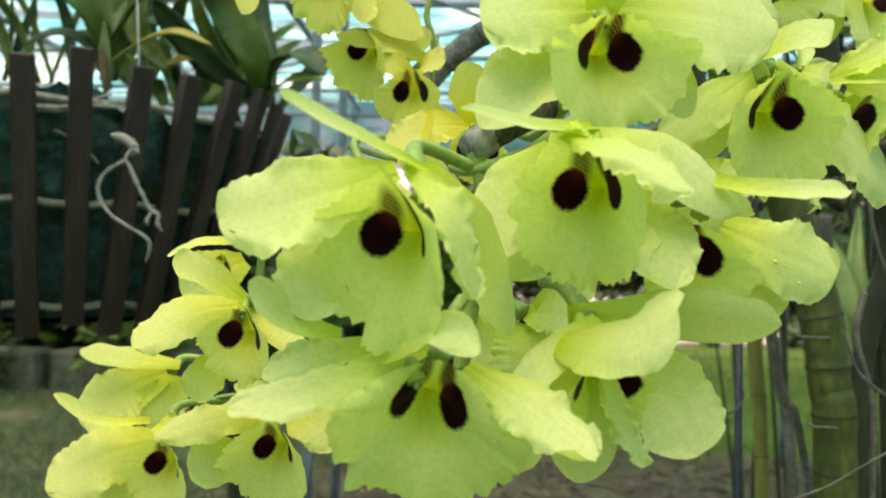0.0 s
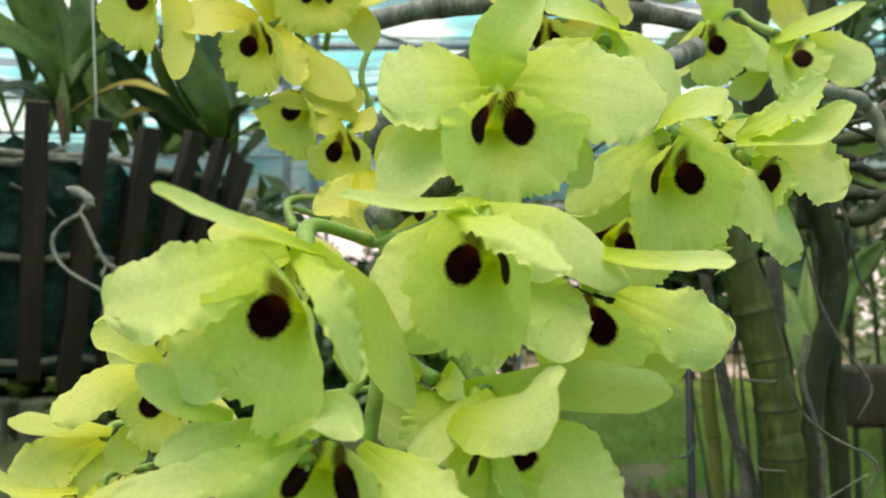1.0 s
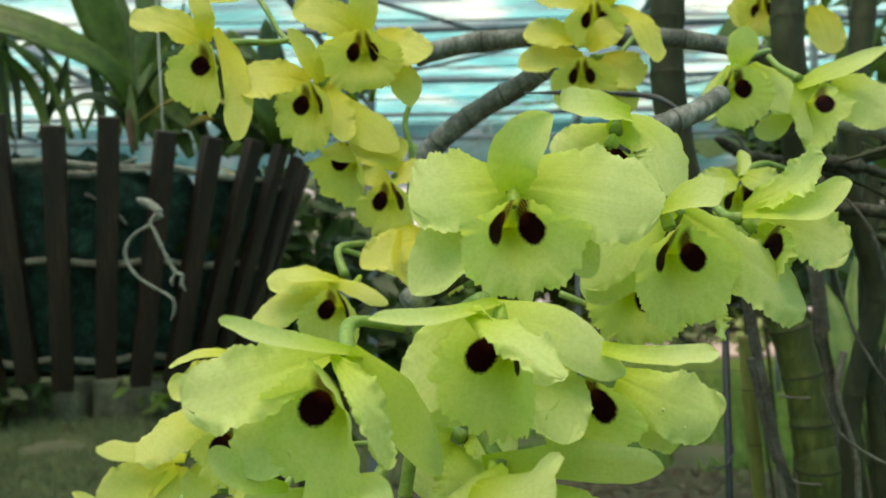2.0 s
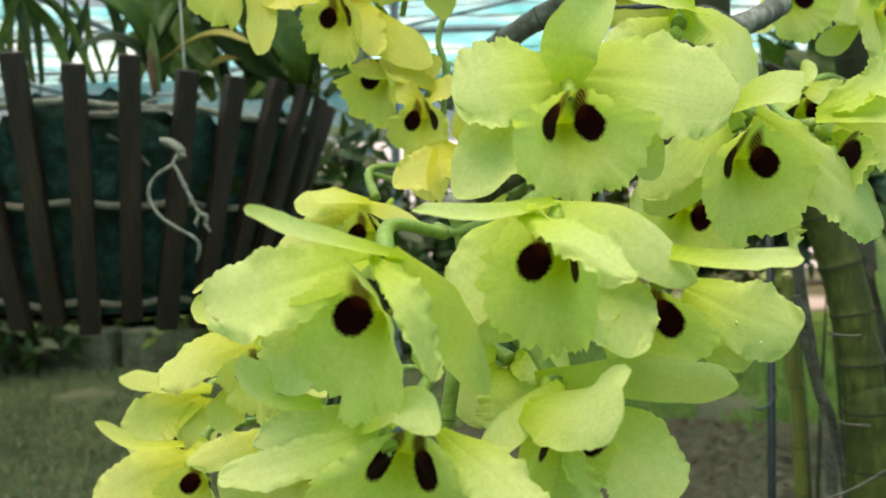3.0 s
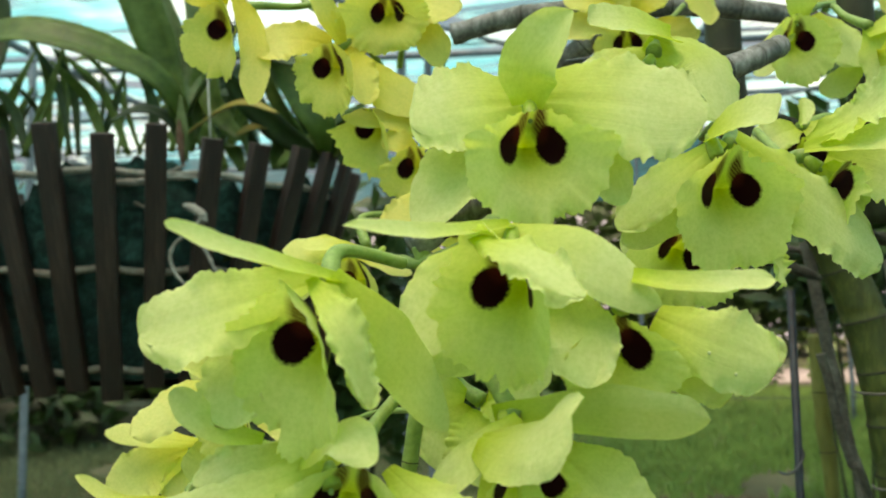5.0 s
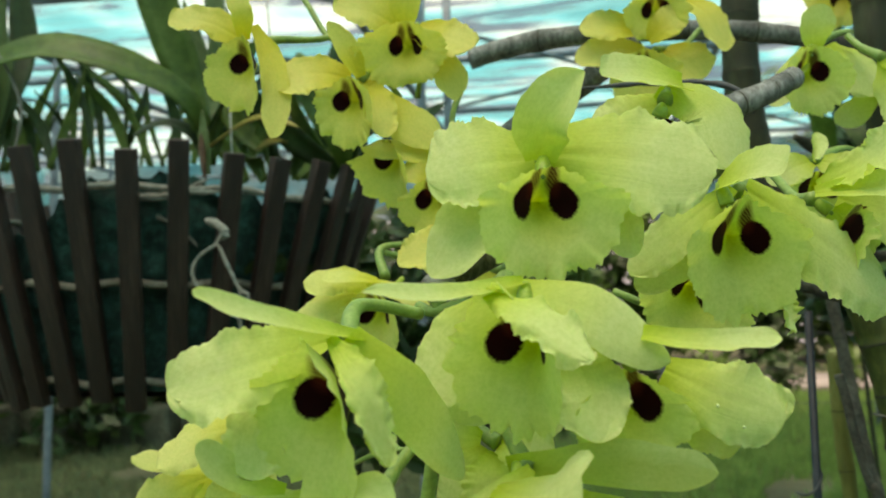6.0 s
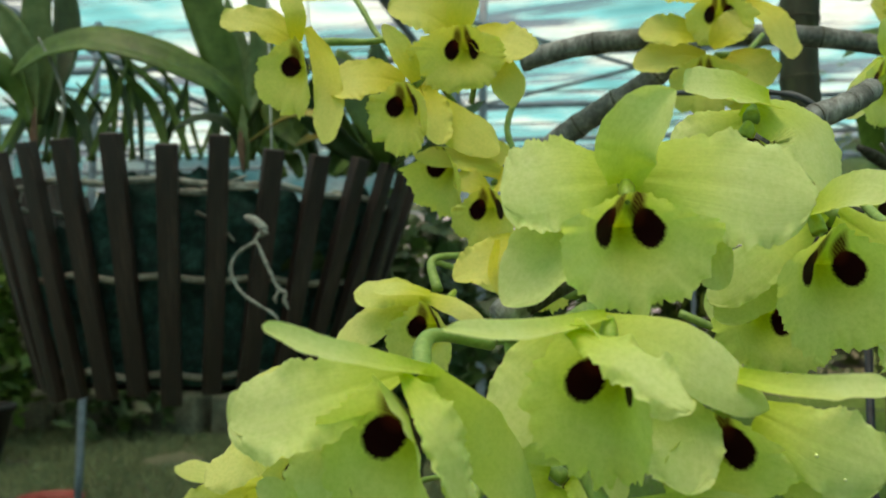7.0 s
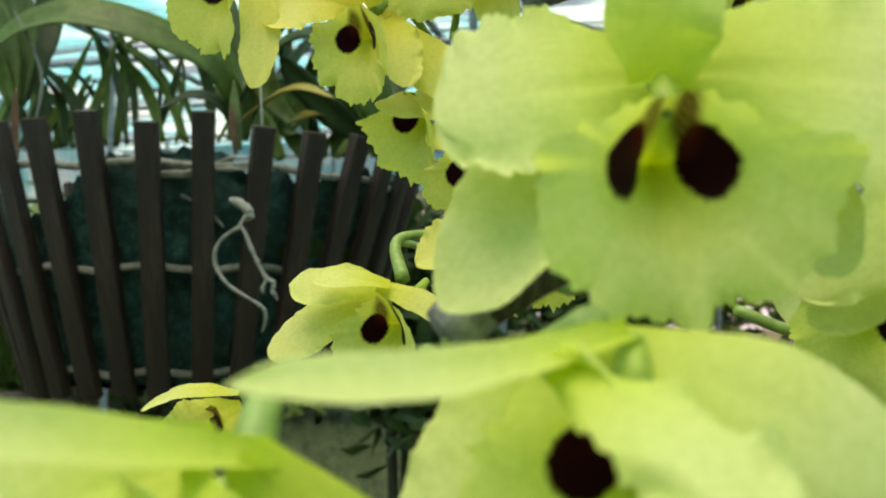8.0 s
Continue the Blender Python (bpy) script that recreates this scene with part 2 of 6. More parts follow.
SHEATH = grained("brown_sheath", (0.06, 0.03, 0.02), (0.16, 0.08, 0.05), (0.30, 0.18, 0.12), 50, rough=0.8)
STRING = grained("white_string", (0.45, 0.45, 0.43), (0.65, 0.65, 0.63), (0.78, 0.78, 0.76), 300, rough=0.8, depth=0.0004)
STEEL = grained("galvanised_pipe", (0.07, 0.10, 0.13), (0.15, 0.20, 0.25), (0.28, 0.35, 0.40), 6, rough=0.5, depth=0.001)
BLUESTEEL = grained("blue_grey_paint", (0.008, 0.012, 0.02), (0.016, 0.024, 0.036), (0.035, 0.05, 0.065), 30, rough=0.5)
IRON = grained("dark_iron", (0.02, 0.025, 0.03), (0.05, 0.06, 0.07), (0.10, 0.12, 0.13), 20, rough=0.6)
# grass of the left side: shade is put into this darker, duller colour
GRASSSHADE = grained("shade_toned_grass", (0.062, 0.088, 0.042), (0.155, 0.195, 0.095), (0.28, 0.32, 0.165), 5, rough=0.8)
SOIL = grained("lawn_soil", (0.030, 0.036, 0.019), (0.072, 0.080, 0.042), (0.14, 0.142, 0.086), 1.1, rough=1.0, depth=0.03, fine=14)
GRASS = grained("grass_blades", (0.065, 0.15, 0.032), (0.165, 0.31, 0.072), (0.29, 0.46, 0.13), 3, rough=0.7)
CONCRETEPALE = grained("pale_concrete", (0.22, 0.20, 0.19), (0.30, 0.28, 0.27), (0.40, 0.38, 0.37), 0.8, rough=0.9, depth=0.004)
CONCRETE = grained("mossy_concrete", (0.045, 0.055, 0.036), (0.125, 0.138, 0.098), (0.25, 0.26, 0.20), 6, rough=0.95, depth=0.006)
BLACKPOT = grained("black_plastic", (0.006, 0.007, 0.008), (0.012, 0.013, 0.014), (0.03, 0.03, 0.03), 20, rough=0.5)
REDPOT = grained("red_plastic", (0.16, 0.02, 0.015), (0.30, 0.04, 0.03), (0.42, 0.08, 0.06), 12, rough=0.6)
NETROOF = net_material("shade_cloth_roof", (0.22, 0.72, 0.82), 0.57)
NETWALL = net_material("shade_cloth_wall", (0.22, 0.68, 0.76), 0.5)


# ---- shapes ----
def part(name, bm, mat, parent=None, label="", smooth=True):
    me = bpy.data.meshes.new(name)
    bm.normal_update()
    bm.to_mesh(me)
    bm.free()
    if smooth:
        for f in me.polygons:
            f.use_smooth = True
    me.materials.append(mat)
    ob = new(name, me)
    if parent is not None:
        ob.parent = parent
    return tagged(ob, label)


def empty(name, at, label, category, group="", kind=""):
    ob = new(name)
    ob.location = at
    ob.empty_display_size = 0.02
    return tagged(ob, label, category, group, kind)


def smooth_line(pts, steps):
    """Catmull-Rom line through the points."""
    pts = [Vector(p) for p in pts]
    if len(pts) == 2:
        return [pts[0].lerp(pts[1], i / steps) for i in range(steps + 1)]
    ends = [2 * pts[0] - pts[1]] + pts + [2 * pts[-1] - pts[-2]]
    out = []
    for i in range(1, len(ends) - 2):
        a, b, c, d = ends[i - 1:i + 3]
        for k in range(steps):
            s = k / steps
            out.append(0.5 * (2 * b + (c - a) * s + (2 * a - 5 * b + 4 * c - d) * s * s + (3 * b - a - 3 * c + d) * s ** 3))
    return out + [pts[-1]]


def tube(bm, line, radii, sides=10, caps=True):
    rings, ref = [], None
    for i, p in enumerate(line):
        d = (line[min(i + 1, len(line) - 1)] - line[max(i - 1, 0)]).normalized()
        if ref is None:
            ref = d.orthogonal().normalized()
        ref = (ref - d * ref.dot(d)).normalized()
        side = d.cross(ref)
        r = radii[i] if isinstance(radii, list) else radii
        rings.append([bm.verts.new(p + r * (math.cos(2 * math.pi * k / sides) * ref + math.sin(2 * math.pi * k / sides) * side)) for k in range(sides)])
    for a, b in zip(rings, rings[1:]):
        for k in range(sides):
            bm.faces.new((a[k], a[(k + 1) % sides], b[(k + 1) % sides], b[k]))
    if caps:
        bm.faces.new(rings[0][::-1])
        bm.faces.new(rings[-1])
    return bm


def box(bm, size, m=None, bevel=0.0):
    r = bmesh.ops.create_cube(bm, size=1.0, matrix=(m or Matrix()) @ Matrix.Diagonal((*size, 1)))
    if bevel:
        edges = list({e for v in r["verts"] for e in v.link_edges})
        bmesh.ops.bevel(bm, geom=edges, offset=bevel, segments=2, profile=0.7, affect="EDGES")
    return bm


def orchid(label, at):
    return empty("orchid_flower", at, label, "flower", "flowers of the orchid spray")


def thicken(ob, depth):
    s = ob.modifiers.new("thickness", "SOLIDIFY")
    s.thickness, s.offset = depth, 0
    return ob


def blade(fl, name, mats, spine, widths, facing, cup=0.1, ruffle=0.5, wide=0.5, foot=0.4, blunt=3.0):
    """One petal or sepal in millimetres about the flower's heart: a bent midrib, two half widths, cupped across, with a finely toothed rim.
    foot: the width at the base, of the greatest, one for both sides or one for each.
    facing: the way its face looks, or two such ways, at the foot and at the tip."""
    line = smooth_line(spine, 12)
    run = [0.0]
    for a, b in zip(line, line[1:]):
        run.append(run[-1] + (b - a).length)
    start, end_ = (Vector(v).normalized() for v in (facing if isinstance(facing[0], tuple) else (facing, facing)))
    feet = foot if isinstance(foot, tuple) else (foot, foot)
    width, length = widths[0] + widths[1], run[-1]
    seed = Vector((line[0].x * 3.1 + line[-1].z, line[-1].x * 1.7, line[-1].z * 2.3)) + fl.location * 700
    broad = name == "petal"
    nu, nv = (112, 22) if broad else (60, 14)
    bm = bmesh.new()
    uvl = bm.loops.layers.uv.new("UVMap")
    rows, uvs, k = [], {}, 0
    for i in range(nu + 1):
        u = math.sin(i / nu * math.pi / 2) ** 1.1
        while k < len(line) - 2 and run[k + 1] < u * length:
            k += 1
        s = (u * length - run[k]) / max(1e-6, run[k + 1] - run[k])
        mid, d = line[k].lerp(line[k + 1], s), (line[min(k + 2, len(line) - 1)] - line[max(k - 1, 0)]).normalized()
        n = start.lerp(end_, u)
        n = (n - d * n.dot(d)).normalized()
        side = d.cross(n)
        if u < wide:
            both = [k0 + (1 - k0) * math.sin(u / wide * math.pi / 2) ** 1.2 for k0 in feet]
        else:
            both = [max(0.0, 1 - ((u - wide) / (1 - wide)) ** blunt) ** 0.55] * 2
        soft = min(1.0, 0.8 * sum(both))
        row = []
        for j in range(nv + 1):
            v = 2 * j / nv - 1
            half, w = (widths[1], both[1]) if v > 0 else (widths[0], both[0])
            rim = abs(v) ** 5
            teeth = ruffle * (0.45 + 0.9 * abs(noise.noise(seed + Vector((u * 4, v * 2, 11)))))
            q = seed + Vector((u * 2.0, v * 0.7, 0))
            grow = 1 + 0.12 * noise.noise(q * 1.9) + 0.13 * rim * noise.noise(seed + Vector((u * 5, v, 1)))
            grow += teeth * abs(v) ** 9 * (0.12 * noise.noise(seed + Vector((u * 15, v, 3))) + 0.18 * noise.noise(seed + Vector((u * 36, v, 5)))) * min(1, u * 3)
            h = cup * width * 0.5 * soft * v * v + soft * width * (0.035 * noise.noise(q * 1.2) + 0.006 * noise.noise(q * 4.0))
            h += ruffle * v ** 4 * (2.7 * noise.noise(seed + Vector((u * 6, v * 2, 7))) + 1.7 * noise.noise(seed + Vector((u * 14, v * 2, 2)))) * min(1, u * 2, soft)
            h -= 0.018 * width * math.exp(-(v / 0.10) ** 2) * (1 - u)
            out = u ** 8 * (0.08 * noise.noise(seed + Vector((v * 2.2, 0, 8))) + ruffle * (0.05 * noise.noise(seed + Vector((v * 6, 1, 8))) + 0.035 * noise.noise(seed + Vector((v * 15, 1, 8))))) * soft
            vert = bm.verts.new((mid + d * (out * length) + side * (v * w * grow * half) + n * h) * 0.001)
            uvs[vert] = (u, v * 0.5 + 0.5)
            row.append(vert)
        rows.append(row)
    for a, b in zip(rows, rows[1:]):
        for j in range(nv):
            f = bm.faces.new((a[j], a[j + 1], b[j + 1], b[j]))
            for lp in f.loops:
                lp[uvl].uv = uvs[lp.vert]
    return part(name, bm, mats[0], fl)


def petal(fl, name, mats, base, tip, width, arch, cup, ruffle, facing):
    """A straight blade that arches towards its face."""
    base, tip, n = Vector(base), Vector(tip), Vector(facing)
    d = (tip - base).normalized()
    n = (n - d * n.dot(d)).normalized()
    return blade(fl, name, mats, [base, (base + tip) / 2 + n * arch, tip], (width / 2, width / 2), facing, cup, ruffle)


def lip(fl, mats, half, up, down, axis, roll=0, hood=0.1):
    """The trumpet of the flower in millimetres: a deep throat that flares to a ruffled rim."""
    z = Vector(axis).normalized()
    y = (Vector((0, 0, 1)) - z * z.z).normalized()
    x = y.cross(z)
    c, s = math.cos(radians(roll)), math.sin(radians(roll))
    x, y = x * c - y * s, y * c + x * s
    seed = fl.location * 900
    bm = bmesh.new()
    uvl = bm.loops.layers.uv.new("UVMap")
    rings, uvs, na, nr = [], {}, 144, 22
    for i in range(1, nr + 1):
        r = i / nr
        ring = []
        for k in range(na):
            a = 2 * math.pi * k / na
            c, s = math.cos(a), math.sin(a)
            ease = min(1.0, max(0.0, (s + 0.5) / 1.2))
            ry = down + (up - down) * ease * ease * (3 - 2 * ease)
            wave = 1.6 * noise.noise(seed + Vector((c * 2.8, s * 2.8, 0))) + 1.1 * noise.noise(seed + Vector((c * 6, s * 6, 4)))
            fine = 1.8 * noise.noise(seed + Vector((c * 12, s * 12, 9))) + 1.2 * noise.noise(seed + Vector((c * 24, s * 24, 3)))
            rim = r ** 5
            lobe = max(0.0, s) ** 2
            px = half * r * c * (1 + 0.05 * rim * wave + 0.035 * r ** 9 * fine) * (1 - (0.42 + 0.30 * hood) * lobe * r)
            py = ry * r * s * (1 + rim * 0.06 * wave + 0.05 * r ** 9 * fine)
            flare = 0.80 * (0.36 - (1 - r) ** 2)
            pz = half * (flare * (1 - lobe) + lobe * (-0.36 + 0.20 * r + 0.45 * hood * r * r)) + half * (0.11 * rim * wave + 0.035 * r ** 9 * fine) * (1 - 0.3 * lobe)
            pz += half * ((0.30 if hood > 0 else 0.10) * abs(c) * r * r - 0.10 * max(0, -s) * r ** 3)
            v = bm.verts.new((x * px + y * py + z * pz) * 0.001)
            uvs[v] = (0.5 + half * r * c / 26, 0.5 + 0.92 * ry * r * s / 26)
            ring.append(v)
        rings.append(ring)
    heart = bm.verts.new(z * (half * 0.80 * -0.64) * 0.001)
    uvs[heart] = (0.5, 0.5)
    for k in range(na):
        bm.faces.new((heart, rings[0][k], rings[0][(k + 1) % na]))
    for a, b in zip(rings, rings[1:]):
        for k in range(na):
            bm.faces.new((a[k], b[k], b[(k + 1) % na], a[(k + 1) % na]))
    for f in bm.faces:
        for lp in f.loops:
            lp[uvl].uv = uvs[lp.vert]
    return part("lip", bm, mats[1], fl, "ruffled lip with maroon spots")


def column(fl, top):
    """The short pale column over the throat: a blunt wedge, hooded at its end over a dark slit."""
    top = Vector(top)
    bm = bmesh.new()
    end = top * 0.62 + Vector((0, -0.8, 0.2))
    line = smooth_line([top + Vector((0, 1.5, 0.8)), top * 0.85 + Vector((0, -0.3, 0.1)), end], 5)
    tube(bm, [p * 0.001 for p in line], [0.001 * (1.0 + 0.75 * math.sin(min(1.0, i / 8) * 1.6)) for i in range(len(line))], 12)
    ob = part("column", bm, COLUMN, fl, "short pale green column")
    bm = bmesh.new()
    bmesh.ops.create_uvsphere(bm, u_segments=12, v_segments=8, radius=0.0005, matrix=Matrix.Translation((end + Vector((0, -0.9, -0.5))) * 0.001) @ Matrix.Diagonal((1.1, 0.7, 1.2, 1)))
    part("anther_cap", bm, STALK, ob, "darker green anther cap")
    return ob


def pedicel(fl, *pts):
    line = [p * 0.001 for p in smooth_line(pts, 6)]
    k = len(line) - 1
    bm = bmesh.new()
    tube(bm, line, [0.0020 - 0.0007 * min(1, i / k * 1.6) for i in range(k + 1)], 10)
    return part("pedicel", bm, STALK, fl, "smooth green flower stalk")


def cane(name, label, pts, radius, mat, joints=7, taper=0.15, group=""):
    """A jointed cane: swollen nodes with a papery ring at each. One that reaches down into the clump goes on to the ground."""
    line = smooth_line(pts, 16)
    seen = len(line) - 1
    space = sum((b - a).length for a, b in zip(line, line[1:])) / joints
    if 0.5 < line[-1].z < 1.06:
        low, foot = line[-1].copy(), Vector((line[-1].x + 0.02, line[-1].y + 0.04, -0.02))
        more = round((foot - low).length / space)
        line += [low.lerp(foot, s / (4 * more)) for s in range(1, 4 * more + 1)]
        joints += more
    k = len(line) - 1
    ob = empty(name, line[0], label, "cane", group)
    o = line[0].copy()
    rad = []
    run = [0.0]
    for a, b in zip(line, line[1:]):
        run.append(run[-1] + (b - a).length)
    for i in range(k + 1):
        s = run[i] / space
        node_swell = math.exp(-((s - round(s)) / 0.09) ** 2)
        rad.append(radius * (1 - taper * min(1.0, i / seen)) * (0.93 + 0.06 * node_swell + 0.05 * noise.noise(Vector((i * 0.3, radius * 99, 0)))))
    part("cane_stem", tube(bmesh.new(), [p - o for p in line], rad, 14), mat, ob)
    for j in range(1, joints):
        i = min(range(1, k), key=lambda q: abs(run[q] - j * space))
        d = (line[min(i + 1, k)] - line[i - 1]).normalized()
        bm = bmesh.new()
        tube(bm, [line[i] - o - d * radius * 0.06, line[i] - o, line[i] - o + d * radius * 0.06], [rad[i] * 1.0, rad[i] * 1.025, rad[i] * 1.0], 14, False)
        part("node_ring", bm, RING, ob, "thin papery node ring")
    return ob


def cord(name, label, category, pts, radius, mat, kind="", knotty=0.0):
    line = smooth_line(pts, 10)
    o = line[0].copy()
    bm = bmesh.new()
    tube(bm, [p - o for p in line], [radius * min(1.0, 0.45 + 0.09 * min(i, len(line) - 1 - i)) * (1 + knotty * noise.noise(Vector((i * 0.4, radius * 1e3, 2)))) for i in range(len(line))], 8)
    ob = part(name, bm, mat)
    ob.location = o
    return tagged(ob, label, category, kind=kind)


def leaf(parent, pts, width, mat, fold=0.25, name="leaf", label="", facing=(0, -1, 0.4), tip=0.75):
    """A strap leaf along a line, keeled along its midrib."""
    line = [p - parent.location for p in smooth_line(pts, 8)]
    k = len(line) - 1
    bm = bmesh.new()
    rows = []
    for i, p in enumerate(line):
        d = (line[min(i + 1, k)] - line[max(i - 1, 0)]).normalized()
        n = Vector(facing)
        n = (n - d * n.dot(d)).normalized()
        side = d.cross(n)
        u = i / k
        w = width * 0.5 * (0.45 + 0.55 * min(1, u * 2.5)) * (1 if u < tip else max(0.03, 1 - ((u - tip) / (1 - tip)) ** 2) ** 0.8)
        rows.append([bm.verts.new(p + side * w * v + n * (fold * w * abs(v))) for v in (-1, -0.5, 0, 0.5, 1)])
    for a, b in zip(rows, rows[1:]):
        for j in range(4):
            bm.faces.new((a[j], a[j + 1], b[j + 1], b[j]))
    ob = part(name, bm, mat, parent, label)
    return thicken(ob, 0.0016)


# ---- ground and the shade house ----
bm = bmesh.new()
bmesh.ops.create_grid(bm, x_segments=120, y_segments=120, size=60)
for v in bm.verts:
    v.co.z = 0.05 * noise.noise(v.co * 0.4)
ground = tagged(part("ground", bm, SOIL), "patchy grass and bare brown soil", "ground", kind="structure")


def lawn(count, x0, x1, y0, y1, height, seed, mat, label, side=0):
    rng = random.Random(seed)
    verts, faces = [], []
    for _ in range(count):
        x, y = rng.uniform(x0, x1), rng.uniform(y0, y1)
        if side and rng.random() > 0.5 + side * (x + 0.5 * noise.noise(Vector((x, y, 3)))) / 1.4:
            continue
        if noise.noise(Vector((x * 0.9, y * 0.9, 5))) < -0.4 or ((x - 1.0) / 2.2) ** 2 + ((y - 4.9) / 1.5) ** 2 < 1 + 0.6 * noise.noise(Vector((x * 2, y * 2, 1))):
            continue
        a, h, b = rng.uniform(0, 6.28), height * rng.uniform(0.5, 1.4), rng.uniform(0.02, 0.09)
        dx, dy, w = math.cos(a), math.sin(a), 0.006
        z = 0.05 * noise.noise(Vector((x * 0.4, y * 0.4, 0))) - 0.03
        i = len(verts)
        verts += [(x - dy * w, y + dx * w, z), (x + dy * w, y - dx * w, z), (x + dx * b * 0.4, y + dy * b * 0.4, z + h * 0.7), (x + dx * b, y + dy * b, z + h)]
        faces += [(i, i + 1, i + 2), (i, i + 2, i + 3)]
    me = bpy.data.meshes.new("grass")
    me.from_pydata(verts, [], faces)
    me.materials.append(mat)
    return tagged(new("grass", me), label, "grass", kind="stuff")


lawn(52000, -0.9, 6, 1.2, 9.0, 0.11, 3, GRASS, "short rough green grass with bare patches", 1)
# left of the middle the grass carries its shade in the material
lawn(52000, -6, 0.9, 1.2, 9.0, 0.09, 5, GRASSSHADE, "short grass on the left, toned dull for shade", -1)
lawn(48000, -0.9, 12, 8.0, 15.0, 0.16, 4, GRASS, "short rough green grass by the fence", 1)
lawn(27000, -12, 0.9, 8.0, 15.0, 0.14, 6, GRASSSHADE, "rough grass under the hedge, toned dull for shade", -1)


def litter(count, seed):
    """Fallen leaves on the bare patch, each a small curled blade."""
    rng = random.Random(seed)
    verts, faces = [], []
    for _ in range(count):
        a, rr = rng.uniform(0, 6.28), math.sqrt(rng.uniform(0, 1))
        x, y = 1.0 + 2.3 * rr * math.cos(a), 4.9 + 1.6 * rr * math.sin(a)
        z = 0.05 * noise.noise(Vector((x * 0.4, y * 0.4, 0))) + rng.uniform(0.002, 0.02)
        d, l, w = rng.uniform(0, 6.28), rng.uniform(0.02, 0.05), rng.uniform(0.008, 0.018)
        cx, cy = math.cos(d), math.sin(d)
        i = len(verts)
        verts += [(x - cx * l, y - cy * l, z), (x - cy * w, y + cx * w, z + 0.008), (x + cx * l, y + cy * l, z + rng.uniform(0, 0.02)), (x + cy * w, y - cx * w, z + 0.006), (x, y, z + 0.002)]
        faces += [(i, i + 1, i + 4), (i + 1, i + 2, i + 4), (i + 2, i + 3, i + 4), (i + 3, i, i + 4)]
    me = bpy.data.meshes.new("leaf_litter")
    me.from_pydata(verts, [], faces)
    me.materials.append(DRYLEAF)
    return tagged(new("leaf_litter", me), "brown fallen leaves scattered on bare soil", "leaves", kind="stuff")


litter(6000, 8)

# shade cloth roof on pipes, and its far and side walls
ROOF, FAR, WIDE = 3.1, 11.0, 7.0


def sheet(name, corners, mat, label, cuts=24):
    a, b, c, d = (Vector(p) for p in corners)
    bm = bmesh.new()
    grid = [[bm.verts.new(a.lerp(b, i / cuts).lerp(d.lerp(c, i / cuts), j / cuts) + Vector((0, 0, 0.08 * noise.noise(Vector((i, j, 1)) * 0.45)))) for j in range(cuts + 1)] for i in range(cuts + 1)]
    for i in range(cuts):
        for j in range(cuts):
            bm.faces.new((grid[i][j], grid[i + 1][j], grid[i + 1][j + 1], grid[i][j + 1]))
    return tagged(thicken(part(name, bm, mat), 0.004), label, "shade net", kind="structure")


sheet("ceiling", [(-WIDE, -5, ROOF), (WIDE, -5, ROOF), (WIDE, FAR, ROOF + 0.5), (-WIDE, FAR, ROOF + 0.5)], NETROOF, "turquoise shade cloth stretched over the roof pipes")
sheet("wall_north", [(-WIDE, FAR, 2.85), (WIDE, FAR, 2.85), (WIDE, FAR, ROOF + 0.5), (-WIDE, FAR, ROOF + 0.5)], NETWALL, "turquoise shade cloth wall")
# added behind the camera, out of view, to cut the light from there
sheet("wall_south_added", [(-WIDE, -5, 0.0), (WIDE, -5, 0.0), (WIDE, -5, ROOF), (-WIDE, -5, ROOF)], NETWALL, "turquoise shade cloth wall")
sheet("wall_west", [(-WIDE, -5, 0.3), (-WIDE, FAR, 0.3), (-WIDE, FAR, ROOF + 0.5), (-WIDE, -5, ROOF)], NETWALL, "turquoise shade cloth wall")
sheet("wall_east", [(WIDE, -5, 0.3), (WIDE, FAR, 0.3), (WIDE, FAR, ROOF + 0.5), (WIDE, -5, ROOF)], NETWALL, "turquoise shade cloth wall")


def pipe(label, a, b, radius, mat=None, name="pipe"):
    a, b = Vector(a), Vector(b)
    bm = bmesh.new()
    tube(bm, [(b - a) * (i / 8) + Vector((0, 0, 0.01 * math.sin(i * 1.3 + a.x))) for i in range(9)], radius, 10)
    ob = part(name, bm, mat or STEEL)
    ob.location = a
    return tagged(ob, label, "pipe", "pipes of the shade house")


for i in range(9):
    yy = -2.0 + 1.55 * i
    pipe("galvanised purlin pipe under the shade cloth", (-WIDE, yy, ROOF + 0.03 * i - 0.06), (WIDE, yy, ROOF + 0.03 * i - 0.06), 0.024)
for i in range(6):
    xx = -6.0 + 2.4 * i
    pipe("galvanised rafter pipe under the shade cloth", (xx, -5, ROOF - 0.12), (xx, FAR, ROOF + 0.36), 0.03)
for xx, yy in ((-6.0, 10.5), (-3.6, 10.5), (-1.2, 10.5), (1.2, 10.5), (3.6, 10.5), (6.0, 10.5), (-0.71, 4.6), (-0.60, 4.9), (2.4, 6.0), (-3.33, 5.2)):
    pipe("grey galvanised post holding the shade house", (xx, yy, -0.05), (xx, yy, ROOF + 0.05 * yy), 0.026, name="post")
for ax, ay, bx, by in ((-6, 3.0, -1.2, 9.0), (-1.2, 4.0, 3.6, 9.5), (-3.6, 9.0, 1.2, 5.0), (0.5, 8.5, 5.0, 3.5)):
    pipe("thin diagonal brace pipe under the shade cloth", (ax, ay, ROOF + 0.02 * ay - 0.16), (bx, by, ROOF + 0.02 * by - 0.16), 0.014)
for i in range(7):
    pipe("taut wire under the shade cloth", (-WIDE, 2.2 + 1.2 * i, ROOF - 0.25 + 0.04 * i), (WIDE, 2.8 + 1.15 * i, ROOF - 0.2 + 0.04 * i), 0.006, IRON, name="wire")
